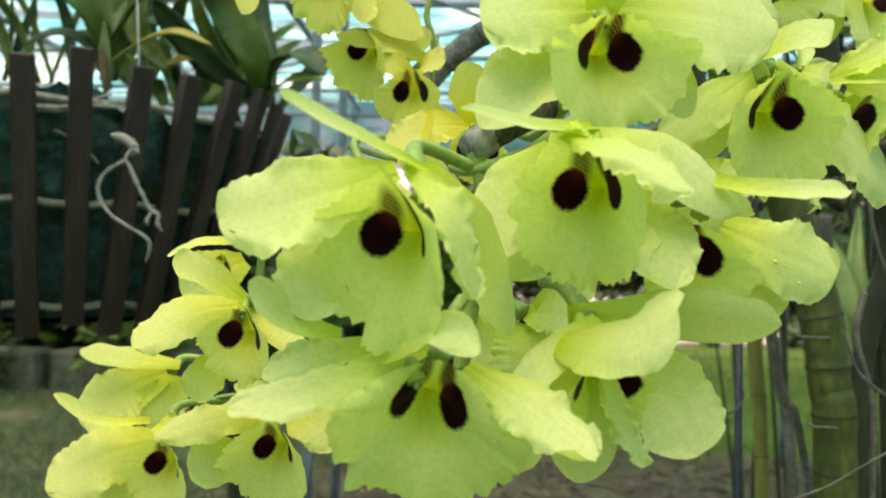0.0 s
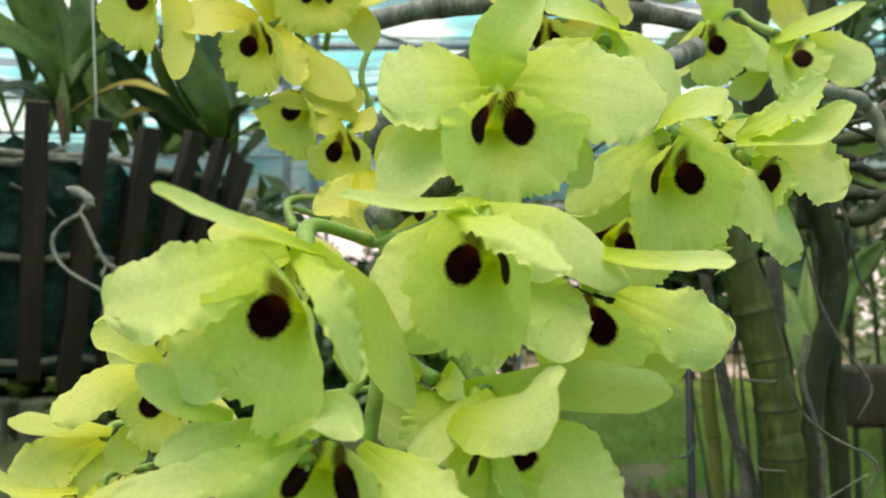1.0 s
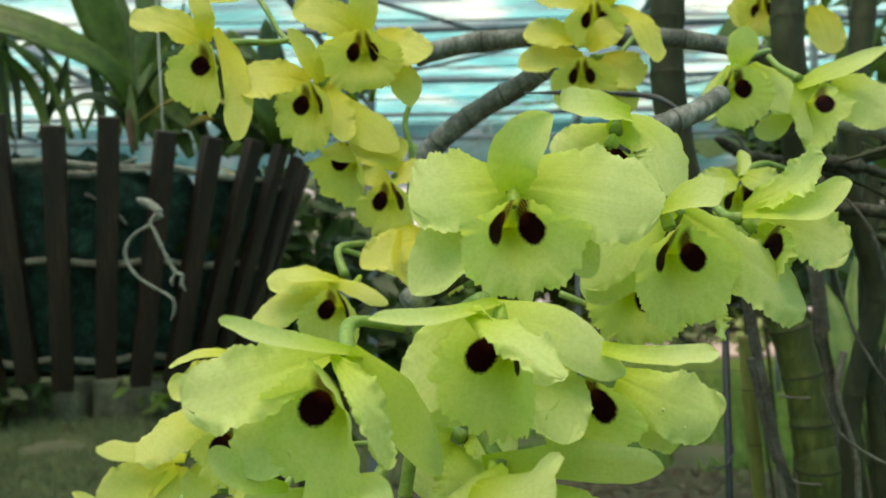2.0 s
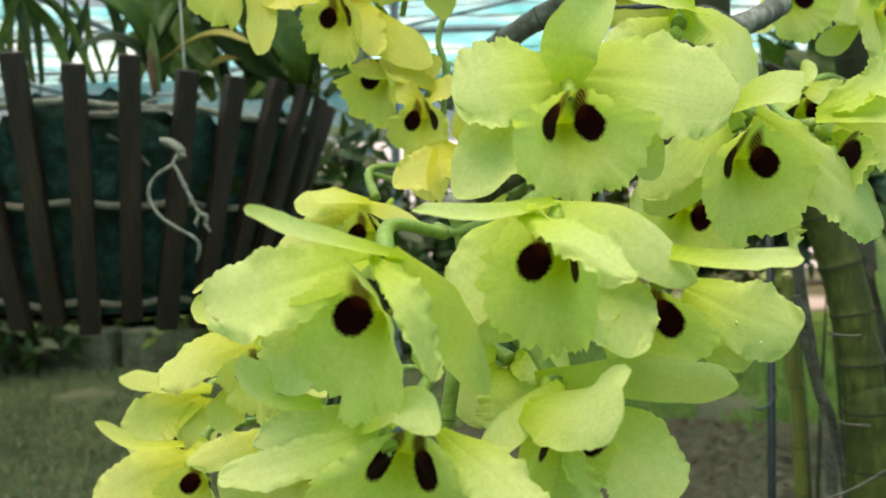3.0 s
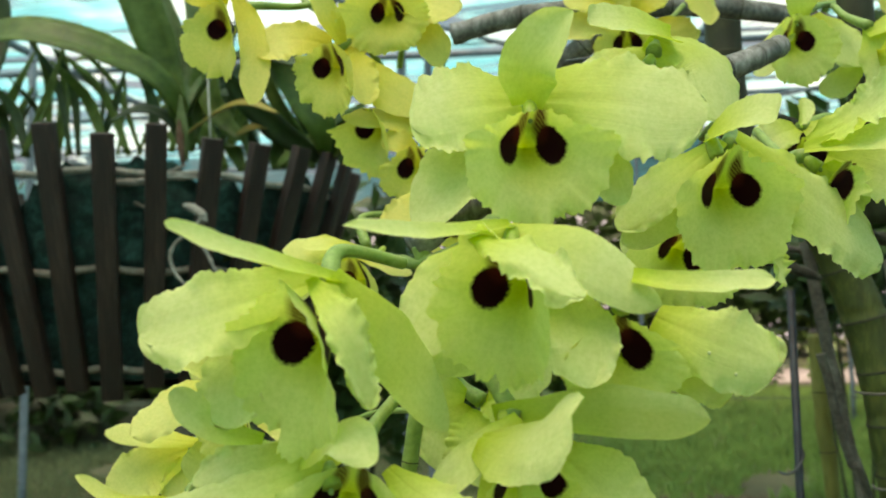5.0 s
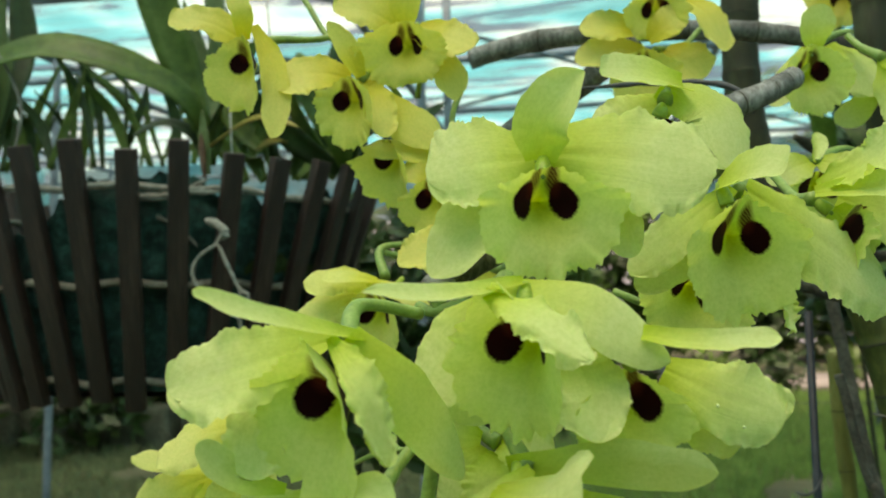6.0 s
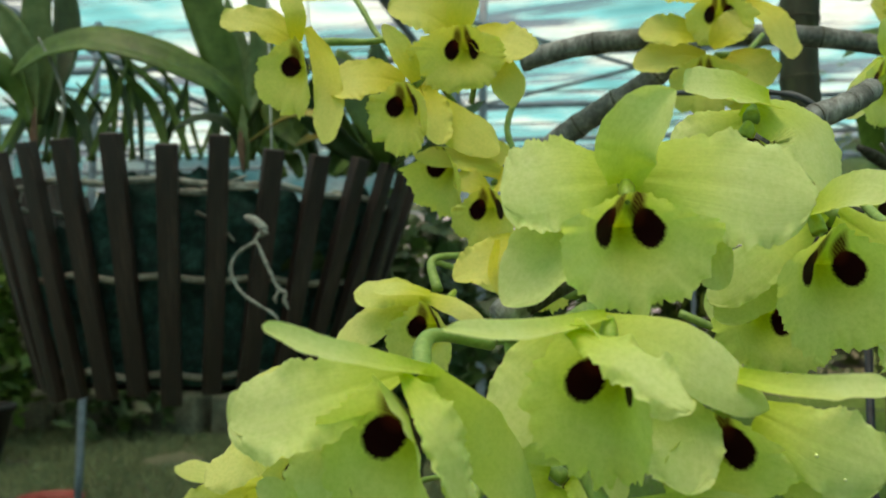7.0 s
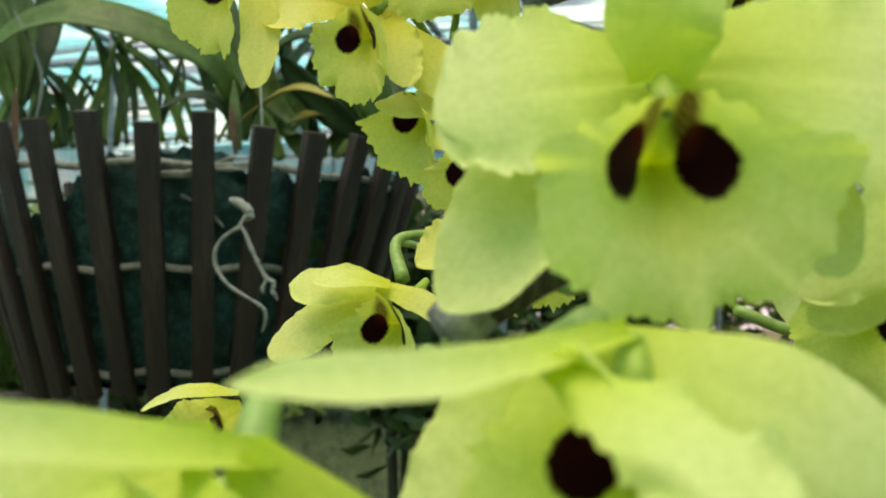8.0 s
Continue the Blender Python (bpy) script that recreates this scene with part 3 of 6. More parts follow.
for zz in (0.35, 0.75, 1.15):
    pipe("fence wire between the posts", (-WIDE, 10.4, zz), (WIDE, 10.4, zz), 0.006, IRON, name="wire")


def bush(label, at, radius, height, count, mat, seed, leafsize=0.10, bare=3, stems=7, low=0.6):
    """A shrub: a few tapered stems and many separate folded leaves with gaps between."""
    rng = random.Random(seed)
    ob = empty("shrub", at, label, "shrub", "shrubs behind the fence")
    bm = bmesh.new()
    tips = []
    for _ in range(stems):
        a, r = rng.uniform(0, 6.28), rng.uniform(0.2, 0.9) * radius
        e = Vector((math.cos(a) * r, math.sin(a) * r, height * rng.uniform(low, 1.0)))
        line = smooth_line([(0, 0, -0.05), e * 0.4 + Vector((0, 0, 0.1)), e], 5)
        tube(bm, line, [(0.02 if stems > 4 else 0.011) * (1 - 0.8 * i / (len(line) - 1)) for i in range(len(line))], 6)
        tips += line[bare:]
    part("stem", bm, CANE, ob)
    bm = bmesh.new()
    for _ in range(count):
        p = rng.choice(tips) + Vector((rng.gauss(0, 1), rng.gauss(0, 1), rng.gauss(0, 0.8))) * radius * 0.22
        if p.z < 0.03:
            p.z = rng.uniform(0.03, 0.2)
        d = Vector((rng.uniform(-1, 1), rng.uniform(-1, 1), rng.uniform(-0.7, 0.7))).normalized()
        s = d.orthogonal().normalized()
        n = d.cross(s)
        ll, w = leafsize * rng.uniform(0.6, 1.5), leafsize * rng.uniform(0.16, 0.3)
        q = [bm.verts.new(p + v) for v in (Vector(), d * ll * 0.5 + s * w + n * w * 0.3, d * ll, d * ll * 0.5 - s * w + n * w * 0.3, d * ll * 0.5)]
        bm.faces.new((q[0], q[1], q[4]))
        bm.faces.new((q[1], q[2], q[4]))
        bm.faces.new((q[2], q[3], q[4]))
        bm.faces.new((q[3], q[0], q[4]))
    part("crown", bm, mat, ob)
    return ob


for i, (xx, yy, rr, hh, mm) in enumerate(((4.9, 7.4, 0.8, 1.7, LEAFPALE),
                                          (-1.6, 9.6, 1.0, 1.5, LEAFDARK), (-3.2, 8.8, 1.1, 1.7, LEAF), (-4.8, 8.2, 1.0, 2.0, LEAFDARK), (-0.4, 9.9, 0.8, 1.2, LEAFPALE), (5.8, 9.6, 1.1, 2.4, LEAF))):
    bush("leafy green shrub growing by the net wall", (xx, yy, 0), rr, hh, 700, mm, 40 + i, 0.2)
for i in range(13):
    bush("leafy green hedge plant along the fence", (-7.4 + 0.62 * i, 10.0 + 0.25 * math.sin(i * 2.3), 0), 0.5, 2.2 + 0.12 * math.sin(i * 1.7), 1300, (LEAF, LEAFDARK, LEAFDARK)[i % 3], 120 + i, 0.21)
for i in range(9):
    bush("tall dark leafy tree beyond the net wall", (0.5 + 2.6 * i, 27.0 + 1.5 * math.sin(i * 2.9), 0), 2.4, 8.2 + 0.8 * math.sin(i * 1.3), 1500, (LEAFDARK, LEAF)[i % 2], 150 + i, 0.55, 2, 9, 0.4)
for i in range(11):
    bush("low green bush at the edge of the lawn", (0.4 + 1.15 * i + 0.3 * math.sin(i * 3.1), 15.6 + 0.4 * math.sin(i * 2.2), 0), 0.5, 0.55 + 0.35 * math.sin(i * 1.9) ** 2, 160, (LEAF, LEAFDARK)[i % 2], 190 + i, 0.22, 2)
for i in range(5):
    bush("dense dark shrub against the side net", (-6.4 + 0.25 * (i % 2), 4.6 + 1.1 * i, 0), 0.6, 2.5 + 0.2 * math.sin(i * 2.1), 900, (LEAFDARK, LEAF)[i % 2], 230 + i, 0.22)
for i, (xx, yy, zz, hh) in enumerate(((3.9, 6.2, 0.0, 1.8), (4.6, 6.8, 0.0, 1.7))):
    bush("dense dark green orchid clump behind the canes", (xx, yy, zz), 0.62, hh, 420, LEAFDARK if i % 2 else LEAF, 80 + i, 0.15)
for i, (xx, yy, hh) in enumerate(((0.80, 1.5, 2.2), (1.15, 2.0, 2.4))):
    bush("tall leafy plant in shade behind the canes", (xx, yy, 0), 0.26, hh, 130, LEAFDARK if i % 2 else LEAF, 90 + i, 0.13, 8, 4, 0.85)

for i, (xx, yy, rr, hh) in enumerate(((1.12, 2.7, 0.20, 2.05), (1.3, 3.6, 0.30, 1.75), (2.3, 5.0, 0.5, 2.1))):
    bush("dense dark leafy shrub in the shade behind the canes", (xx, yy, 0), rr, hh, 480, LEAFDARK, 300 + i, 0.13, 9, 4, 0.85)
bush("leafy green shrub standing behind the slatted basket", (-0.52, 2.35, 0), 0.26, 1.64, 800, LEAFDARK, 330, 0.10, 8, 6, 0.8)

for i in range(7):
    bm = bmesh.new()
    box(bm, (0.86, 0.5, 0.5), None, 0.05)
    for v in bm.verts:
        v.co += Vector((0.05, 0.05, 0.06)) * noise.noise(v.co * 3 + Vector((i, 0, 0)))
    ob = tagged(part("concrete_block", bm, CONCRETE), "mossy grey concrete block lying on the ground", "block", "blocks along the bank")
    ob.matrix_basis = pose(-7.4 + 0.95 * i, 8.7 + 0.1 * (i % 3), 0.24, 0, 0, 5 * math.sin(i * 2.0))


def pot(name, label, at, r0, r1, height, mat):
    """A tapered pot with a rolled rim, filled with dark soil."""
    ob = empty(name, at, label, "pot")
    bm = bmesh.new()
    prof = [(r0 * 0.9, 0.0), (r0, 0.01), (r1, height - 0.05), (r1 * 1.07, height - 0.05), (r1 * 1.07, height), (r1 * 0.97, height), (r1 * 0.93, height - 0.08)]
    rings = [[bm.verts.new((r * math.cos(2 * math.pi * k / 32), r * math.sin(2 * math.pi * k / 32), z)) for k in range(32)] for r, z in prof]
    for a, b in zip(rings, rings[1:]):
        for k in range(32):
            bm.faces.new((a[k], a[(k + 1) % 32], b[(k + 1) % 32], b[k]))
    bm.faces.new(rings[0][::-1])
    part("pot_wall", bm, mat, ob)
    bm = bmesh.new()
    bmesh.ops.create_circle(bm, cap_ends=True, radius=r1 * 0.95, segments=32, matrix=pose(0, 0, height - 0.07))
    part("soil", bm, MOSS, ob)
    return ob


pot("plant_pot", "large black plastic pot standing on the grass", (-5.25, 6.5, -0.02), 0.24, 0.34, 0.58, BLACKPOT)
pot("plant_pot", "small faded red plastic pot on the grass", (-3.64, 5.36, -0.03), 0.17, 0.2, 0.13, REDPOT)
bm = bmesh.new()
box(bm, (0.9, 0.09, 0.09), pose(1.13, 1.36, 1.215, 0, 0, 4), 0.01)
tagged(part("timber_rail", bm, SLAT), "dark weathered timber rail behind the canes", "rail")
pipe("blue-grey metal stake beside the canes", (0.204, 0.530, -0.05), (0.204, 0.530, 1.37), 0.0022, BLUESTEEL, name="stake")
pipe("dark iron stake beside the canes", (0.85, 1.2, -0.05), (0.86, 1.2, 2.4), 0.007, IRON, name="stake")


# sunlit yard outside
bm = bmesh.new()
box(bm, (44, 3.4, 0.12), pose(0, 18.2, 0.03))
tagged(part("pavement", bm, CONCRETEPALE), "pale sunlit concrete yard beyond the shade house", "pavement", kind="structure")

# glowing slab standing in for the bright hazy distance beyond the open sides
m, tr, p, o = material("distance_glow")
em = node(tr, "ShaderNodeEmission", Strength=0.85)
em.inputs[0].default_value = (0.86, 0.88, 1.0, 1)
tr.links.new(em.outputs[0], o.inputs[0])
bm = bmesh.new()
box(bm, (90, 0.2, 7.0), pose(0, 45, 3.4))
tagged(part("backdrop", bm, m, smooth=False), "pale glowing slab for the bright hazy distance beyond the shade house", "distance", kind="structure")


# ---- the slatted basket ----
BX, BY, BZ, TOP_R, BOT_R, HIGH = -0.433, 1.06, 1.276, 0.262, 0.186, 0.246
basket = empty("slatted_basket", (BX, BY, BZ), "hanging round basket of dark stained wooden slats", "planter")
bm = bmesh.new()
tilt = math.atan2(TOP_R - BOT_R, HIGH)
box(bm, (0.0208, 0.012, math.hypot(HIGH, TOP_R - BOT_R) + 0.02), None, 0.0015)
slat0 = part("slat", bm, SLAT, basket)
COUNT = 31
for i in range(COUNT):
    a = 2 * math.pi * (i + 0.45) / COUNT
    ob = slat0 if i == 0 else new("slat", slat0.data)
    ob.parent = basket
    rr = (TOP_R + BOT_R) / 2
    wob = random.Random(i)
    ob.matrix_basis = pose(rr * math.sin(a), -rr * math.cos(a), HIGH / 2 + 0.006 + wob.uniform(-0.007, 0.007), 0, 0, math.degrees(a)) @ pose(0, 0, 0, math.degrees(tilt) + wob.uniform(-1, 1), wob.uniform(-1.2, 1.2), 0)
for h, mat in ((0.222, ROOT), (0.125, ROD), (0.022, ROD)):
    rr = BOT_R + (TOP_R - BOT_R) * h / HIGH - 0.012
    bm = bmesh.new()
    line = [Vector((rr * math.cos(2 * math.pi * i / 48), rr * math.sin(2 * math.pi * i / 48), h + 0.003 * math.sin(i * 1.7))) for i in range(49)]
    tube(bm, line, 0.0038, 8)
    part("hoop", bm, mat, basket, "weathered grey hoop rod")
bm = bmesh.new()
rings = []
for j in range(37):
    ring = []
    for i in range(168):
        a = 2 * math.pi * i / 168
        out = Vector((math.cos(a), math.sin(a), 0))
        h = 0.01 + (0.216 - 0.050 * max(0.0, min(1.0, 0.30 - 1.7 * math.cos(a)))) * j / 36
        fuzz = 0.010 * noise.noise(out * 5 + Vector((0, 0, h * 25))) + 0.006 * noise.noise(out * 16 + Vector((0, 0, h * 70))) + 0.004 * noise.noise(out * 45 + Vector((0, 0, h * 190)))
        rr = BOT_R + (TOP_R - BOT_R) * h / HIGH - 0.022 + fuzz
        ring.append(bm.verts.new((rr * out.x, rr * out.y, h + ((0.022 * noise.noise(out * 3 + Vector((0, 0, 9))) + 0.022 * noise.noise(out * 14)) * (j - 27) / 9 if j > 27 else 0))))
    rings.append(ring)
for a, b in zip(rings, rings[1:]):
    for i in range(168):
        bm.faces.new((a[i], a[(i + 1) % 168], b[(i + 1) % 168], b[i]))
part("liner", bm, LINER, basket, "dark teal netting liner")
bm = bmesh.new()
for r_, z_ in ((0.165, 0.012), (0.16, 0.004)):
    bmesh.ops.create_circle(bm, cap_ends=True, radius=r_, segments=40, matrix=pose(0, 0, z_))
part("base", bm, SLAT, basket)
bm = bmesh.new()
bmesh.ops.create_uvsphere(bm, u_segments=48, v_segments=16, radius=1, matrix=pose(0.02, 0, 0.15) @ Matrix.Diagonal((0.19, 0.20, 0.06, 1)))
for v in bm.verts:
    v.co += v.co.normalized() * 0.012 * noise.noise(v.co * 40)
part("moss", bm, MOSS, basket, "damp dark moss filling")

for k in range(3):
    a = 0.72 + 2 * math.pi * k / 3
    rr = 0.245
    cord("hanging_string", "thin white string holding up the basket", "string",
         [(BX + rr * math.sin(a), BY - rr * math.cos(a), BZ + 0.222), (BX + 0.5 * rr * math.sin(a), BY - 0.5 * rr * math.cos(a), 2.32), (BX, 1.1, 3.1)], 0.0016, STRING)


# ---- canes, roots and strings ----
cane("orchid_cane", "thick olive jointed orchid cane standing upright", [(0.203, 0.500, 1.420), (0.212, 0.500, 1.396), (0.223, 0.500, 1.369), (0.232, 0.500, 1.341), (0.239, 0.500, 1.309), (0.242, 0.500, 1.281), (0.245, 0.500, 1.245), (0.252, 0.520, 1.026)], 0.0114, CANEOLIVE, 15, -0.05, "canes of the orchid clump")
cane("orchid_cane", "dark jointed orchid cane with a crooked bend", [(0.276, 0.545, 1.445), (0.284, 0.550, 1.430), (0.293, 0.550, 1.403), (0.301, 0.550, 1.376), (0.299, 0.550, 1.349), (0.291, 0.550, 1.322), (0.285, 0.550, 1.295), (0.281, 0.550, 1.234), (0.276, 0.560, 1.000)], 0.0086, CANE, 15, 0.3, "canes of the orchid clump")
cane("orchid_cane", "slim dark orchid cane forking from the clump", [(0.312, 0.570, 1.440), (0.306, 0.568, 1.395), (0.302, 0.565, 1.350), (0.303, 0.562, 1.318), (0.304, 0.562, 1.282), (0.306, 0.562, 1.234), (0.308, 0.565, 0.980)], 0.0058, CANE, 13, 0.1, "canes of the orchid clump")
cane("orchid_cane", "dry grey leafless orchid cane", [(0.218, 0.53, 1.326), (0.221, 0.53, 1.314), (0.225, 0.53, 1.292), (0.231, 0.53, 1.268), (0.241, 0.53, 1.238), (0.290, 0.56, 1.0)], 0.0027, ROOTDARK, 9, 0.1, "canes of the orchid clump")
cane("orchid_cane", "slim yellowish orchid cane", [(0.237, 0.600, 1.335), (0.239, 0.600, 1.282), (0.243, 0.600, 1.223), (0.247, 0.600, 1.008)], 0.0052, CANEPALE, 9, 0.1, "canes of the orchid clump")
cane("orchid_cane", "dry grey leafless orchid cane", [(0.228, 0.580, 1.391), (0.234, 0.580, 1.350), (0.241, 0.580, 1.306), (0.247, 0.580, 1.270), (0.254, 0.580, 1.227), (0.265, 0.580, 1.020)], 0.0039, ROOTDARK, 8, 0.1, "canes of the orchid clump")
cane("orchid_cane", "dry grey leafless orchid cane", [(0.300, 0.640, 1.383), (0.304, 0.640, 1.334), (0.308, 0.640, 1.285), (0.308, 0.640, 0.983)], 0.0057, ROOTDARK, 8, 0.1, "canes of the orchid clump")
cane("orchid_cane", "thin dry orchid cane", [(0.260, 0.500, 1.332), (0.256, 0.500, 1.307), (0.264, 0.500, 1.276), (0.265, 0.500, 1.245), (0.261, 0.500, 1.040)], 0.0021, ROOTDARK, 8, 0.1, "canes of the orchid clump")
cane("orchid_cane", "dark upright orchid cane under the netting", [(0.239, 0.500, 1.584), (0.235, 0.500, 1.525), (0.236, 0.500, 1.486), (0.250, 0.520, 1.397)], 0.0101, CANE, 6, 0.1, "canes of the orchid clump")
cane("orchid_cane", "dark upright orchid cane under the netting", [(0.308, 0.550, 1.604), (0.298, 0.550, 1.525), (0.290, 0.550, 1.476), (0.290, 0.560, 1.395)], 0.0081, CANE, 6, 0.1, "canes of the orchid clump")
cane("orchid_cane", "shaded orchid cane behind the branch", [(0.195, 0.600, 1.631), (0.189, 0.600, 1.544), (0.192, 0.600, 1.481), (0.209, 0.600, 1.399)], 0.0131, CANE, 6, 0.1, "canes of the orchid clump")
cane("branch", "pale grey weathered branch lying across", [(0.024, 0.490, 1.501), (0.053, 0.485, 1.506), (0.085, 0.480, 1.507), (0.126, 0.490, 1.510), (0.168, 0.500, 1.511), (0.213, 0.510, 1.506), (0.248, 0.530, 1.501)], 0.0061, GREYCANE, 6, 0.1, "canes of the orchid clump")
cane("branch", "mottled grey branch sloping upward", [(0.019, 0.520, 1.439), (0.039, 0.510, 1.459), (0.065, 0.500, 1.475), (0.088, 0.490, 1.486), (0.111, 0.480, 1.505)], 0.0072, GREYCANE, 5, 0.1, "canes of the orchid clump")
cane("orchid_cane", "short pale grey jointed stub of cane", [(0.122, 0.330, 1.426), (0.132, 0.335, 1.430), (0.143, 0.340, 1.435), (0.157, 0.360, 1.445)], 0.0047, GREYCANE, 4, 0.1, "canes of the orchid clump")
spray_cane = cane("orchid_cane", "dark flowering cane carrying the lime blooms", [(0.122, 0.330, 1.426), (0.104, 0.310, 1.413), (0.080, 0.268, 1.391), (0.0575, 0.236, 1.374), (0.0425, 0.2285, 1.3645)], 0.0041, CANEGREY, 6, 0.28, "canes of the orchid clump")
bm = bmesh.new()
end = Vector((0.0425, 0.2285, 1.3645)) - spray_cane.location
tube(bm, [end + Vector((0.005, 0.0025, 0.0036)) * s for s in (1.0, 0.6, 0.25, -0.05)], [0.0034, 0.0038, 0.0037, 0.0030], 12)
part("papery_collar", bm, GREYCANE, spray_cane, "pale papery sheath at the cane's end")
cane("flower_stem", "green flowering stem in the cluster", [(0.044, 0.229, 1.364), (0.0455, 0.229, 1.358), (0.046, 0.229, 1.350), (0.044, 0.228, 1.334), (0.041, 0.228, 1.314), (0.037, 0.235, 1.289)], 0.0020, STALK, 5, 0.1, "canes of the orchid clump")
cane("flower_stem", "low green stem carrying the yellow blooms", [(0.043, 0.228, 1.329), (0.021, 0.275, 1.322), (-0.007, 0.318, 1.307), (-0.025, 0.330, 1.298), (-0.042, 0.335, 1.294), (-0.055, 0.336, 1.290)], 0.0008, STALK, 5, 0.1, "canes of the orchid clump")
cane("flower_stem", "slender yellow-green stem of the yellow spray", [(0.033, 0.385, 1.458), (0.028, 0.380, 1.441), (0.031, 0.375, 1.423), (0.024, 0.375, 1.384), (-0.001, 0.370, 1.386)], 0.0014, STALK, 4, 0.1, "canes of the orchid clump")
cane("flower_stem", "slender stem arching over the yellow blooms", [(-0.050, 0.400, 1.516), (-0.037, 0.390, 1.498), (-0.027, 0.385, 1.482), (-0.016, 0.380, 1.474)], 0.0014, STALK, 4, 0.1, "canes of the orchid clump")
cord("aerial_root", "pale twisting aerial root among the canes", "root", [(0.234, 0.440, 1.417), (0.248, 0.440, 1.399), (0.254, 0.440, 1.384), (0.263, 0.450, 1.362), (0.273, 0.450, 1.345)], 0.0009, ROOTDARK, "", 0.5)
cord("aerial_root", "thin grey aerial root hanging between canes", "root", [(0.237, 0.450, 1.376), (0.244, 0.450, 1.348), (0.256, 0.450, 1.325), (0.267, 0.450, 1.308), (0.260, 0.450, 1.293)], 0.0008, ROOTDARK, "", 0.5)
cord("aerial_root", "stout grey root crossing under the netting", "root", [(0.201, 0.400, 1.445), (0.221, 0.400, 1.440), (0.254, 0.420, 1.438), (0.265, 0.420, 1.417), (0.276, 0.420, 1.401)], 0.0035, ROOT, "", 0.5)
cord("aerial_root", "thin grey aerial root hanging low", "root", [(0.240, 0.480, 1.312), (0.248, 0.480, 1.291), (0.263, 0.480, 1.279), (0.278, 0.470, 1.269), (0.272, 0.470, 1.252)], 0.0008, ROOTDARK, "", 0.5)
cord("wire", "thin pale wire strung across the canes", "wire", [(0.173, 0.420, 1.235), (0.188, 0.420, 1.241), (0.207, 0.420, 1.249), (0.222, 0.420, 1.258), (0.248, 0.420, 1.273)], 0.0006, ROOTDARK, "", 0.5)
cord("wire", "dark bent wire tied over the branch", "wire", [(0.082, 0.420, 1.462), (0.109, 0.400, 1.457), (0.133, 0.380, 1.450), (0.143, 0.375, 1.443), (0.146, 0.375, 1.436)], 0.0012, IRON, "", 0.5)
cord("basket_root", "thick pale root tip curling out between the slats", "root", [(-0.2675, 0.8, 1.4575), (-0.2515, 0.783, 1.4521), (-0.2401, 0.772, 1.4467), (-0.2355, 0.77, 1.4406), (-0.242, 0.772, 1.436)], 0.0040, ROOT, "", 0.4)
cord("basket_root", "pale root dangling in a loop on the basket", "root", [(-0.238, 0.772, 1.4413), (-0.2422, 0.769, 1.4343), (-0.2443, 0.768, 1.4298), (-0.2551, 0.767, 1.4231), (-0.2627, 0.767, 1.4149), (-0.2651, 0.767, 1.4052), (-0.2612, 0.767, 1.3931), (-0.2521, 0.768, 1.382), (-0.2395, 0.769, 1.3738), (-0.2274, 0.771, 1.3667), (-0.2221, 0.772, 1.3614), (-0.2218, 0.774, 1.3533), (-0.2256, 0.776, 1.3436)], 0.0016, ROOT, "", 0.5)
cord("basket_root", "pale kinked root with a knotted end on the basket", "root", [(-0.2442, 0.769, 1.4323), (-0.239, 0.768, 1.4259), (-0.2347, 0.768, 1.4162), (-0.2278, 0.768, 1.4026), (-0.2215, 0.768, 1.3911), (-0.2173, 0.768, 1.3867), (-0.2122, 0.768, 1.3834), (-0.214, 0.769, 1.3772), (-0.2097, 0.77, 1.3696)], 0.0018, ROOT, "", 0.7)
cord("basket_root", "short pale rootlet at a root's knot", "root", [(-0.2194, 0.768, 1.3891), (-0.2199, 0.767, 1.3834), (-0.2219, 0.767, 1.3796), (-0.2212, 0.768, 1.3748)], 0.0016, ROOT, "", 0.5)
cord("aerial_root", "thin pale root trailing into the basket", "root", [(-0.573, 0.900, 1.682), (-0.547, 0.900, 1.637), (-0.536, 0.900, 1.600), (-0.544, 0.900, 1.551)], 0.0018, ROOT, "", 0.3)
cord("twig", "grey twig lying across the basket top", "twig", [(-0.436, 0.860, 1.496), (-0.365, 0.850, 1.492), (-0.329, 0.850, 1.492), (-0.293, 0.860, 1.508)], 0.0029, ROOT, "", 0.5)
cord("twig", "grey root running down into the basket", "root", [(-0.391, 0.880, 1.491), (-0.340, 0.870, 1.470), (-0.309, 0.870, 1.440)], 0.0029, ROOT, "", 0.5)
cord("twig", "grey root across the basket top", "root", [(-0.392, 0.840, 1.503), (-0.350, 0.840, 1.487), (-0.309, 0.850, 1.493), (-0.279, 0.860, 1.494)], 0.0026, ROOT, "", 0.5)
cord("twig", "thin root inside the basket", "root", [(-0.392, 0.860, 1.498), (-0.361, 0.860, 1.477), (-0.331, 0.860, 1.463)], 0.0024, ROOT, "", 0.5)
cord("wire", "thin pale wire tied round a cane", "wire", [(0.226, 0.505, 1.308), (0.225, 0.494, 1.308), (0.230, 0.486, 1.308), (0.242, 0.494, 1.308), (0.250, 0.505, 1.309)], 0.0007, ROOTDARK, "", 0.2)
cord("wire", "thin pale wire tied round a cane", "wire", [(0.232, 0.505, 1.261), (0.231, 0.494, 1.261), (0.236, 0.486, 1.262), (0.247, 0.494, 1.260), (0.257, 0.505, 1.258)], 0.0007, ROOTDARK, "", 0.2)
cord("wire", "thin dark wire knotted on the stake", "wire", [(0.193, 0.530, 1.263), (0.197, 0.527, 1.262), (0.202, 0.526, 1.265), (0.206, 0.528, 1.271), (0.206, 0.530, 1.276)], 0.0007, IRON, "", 0.2)


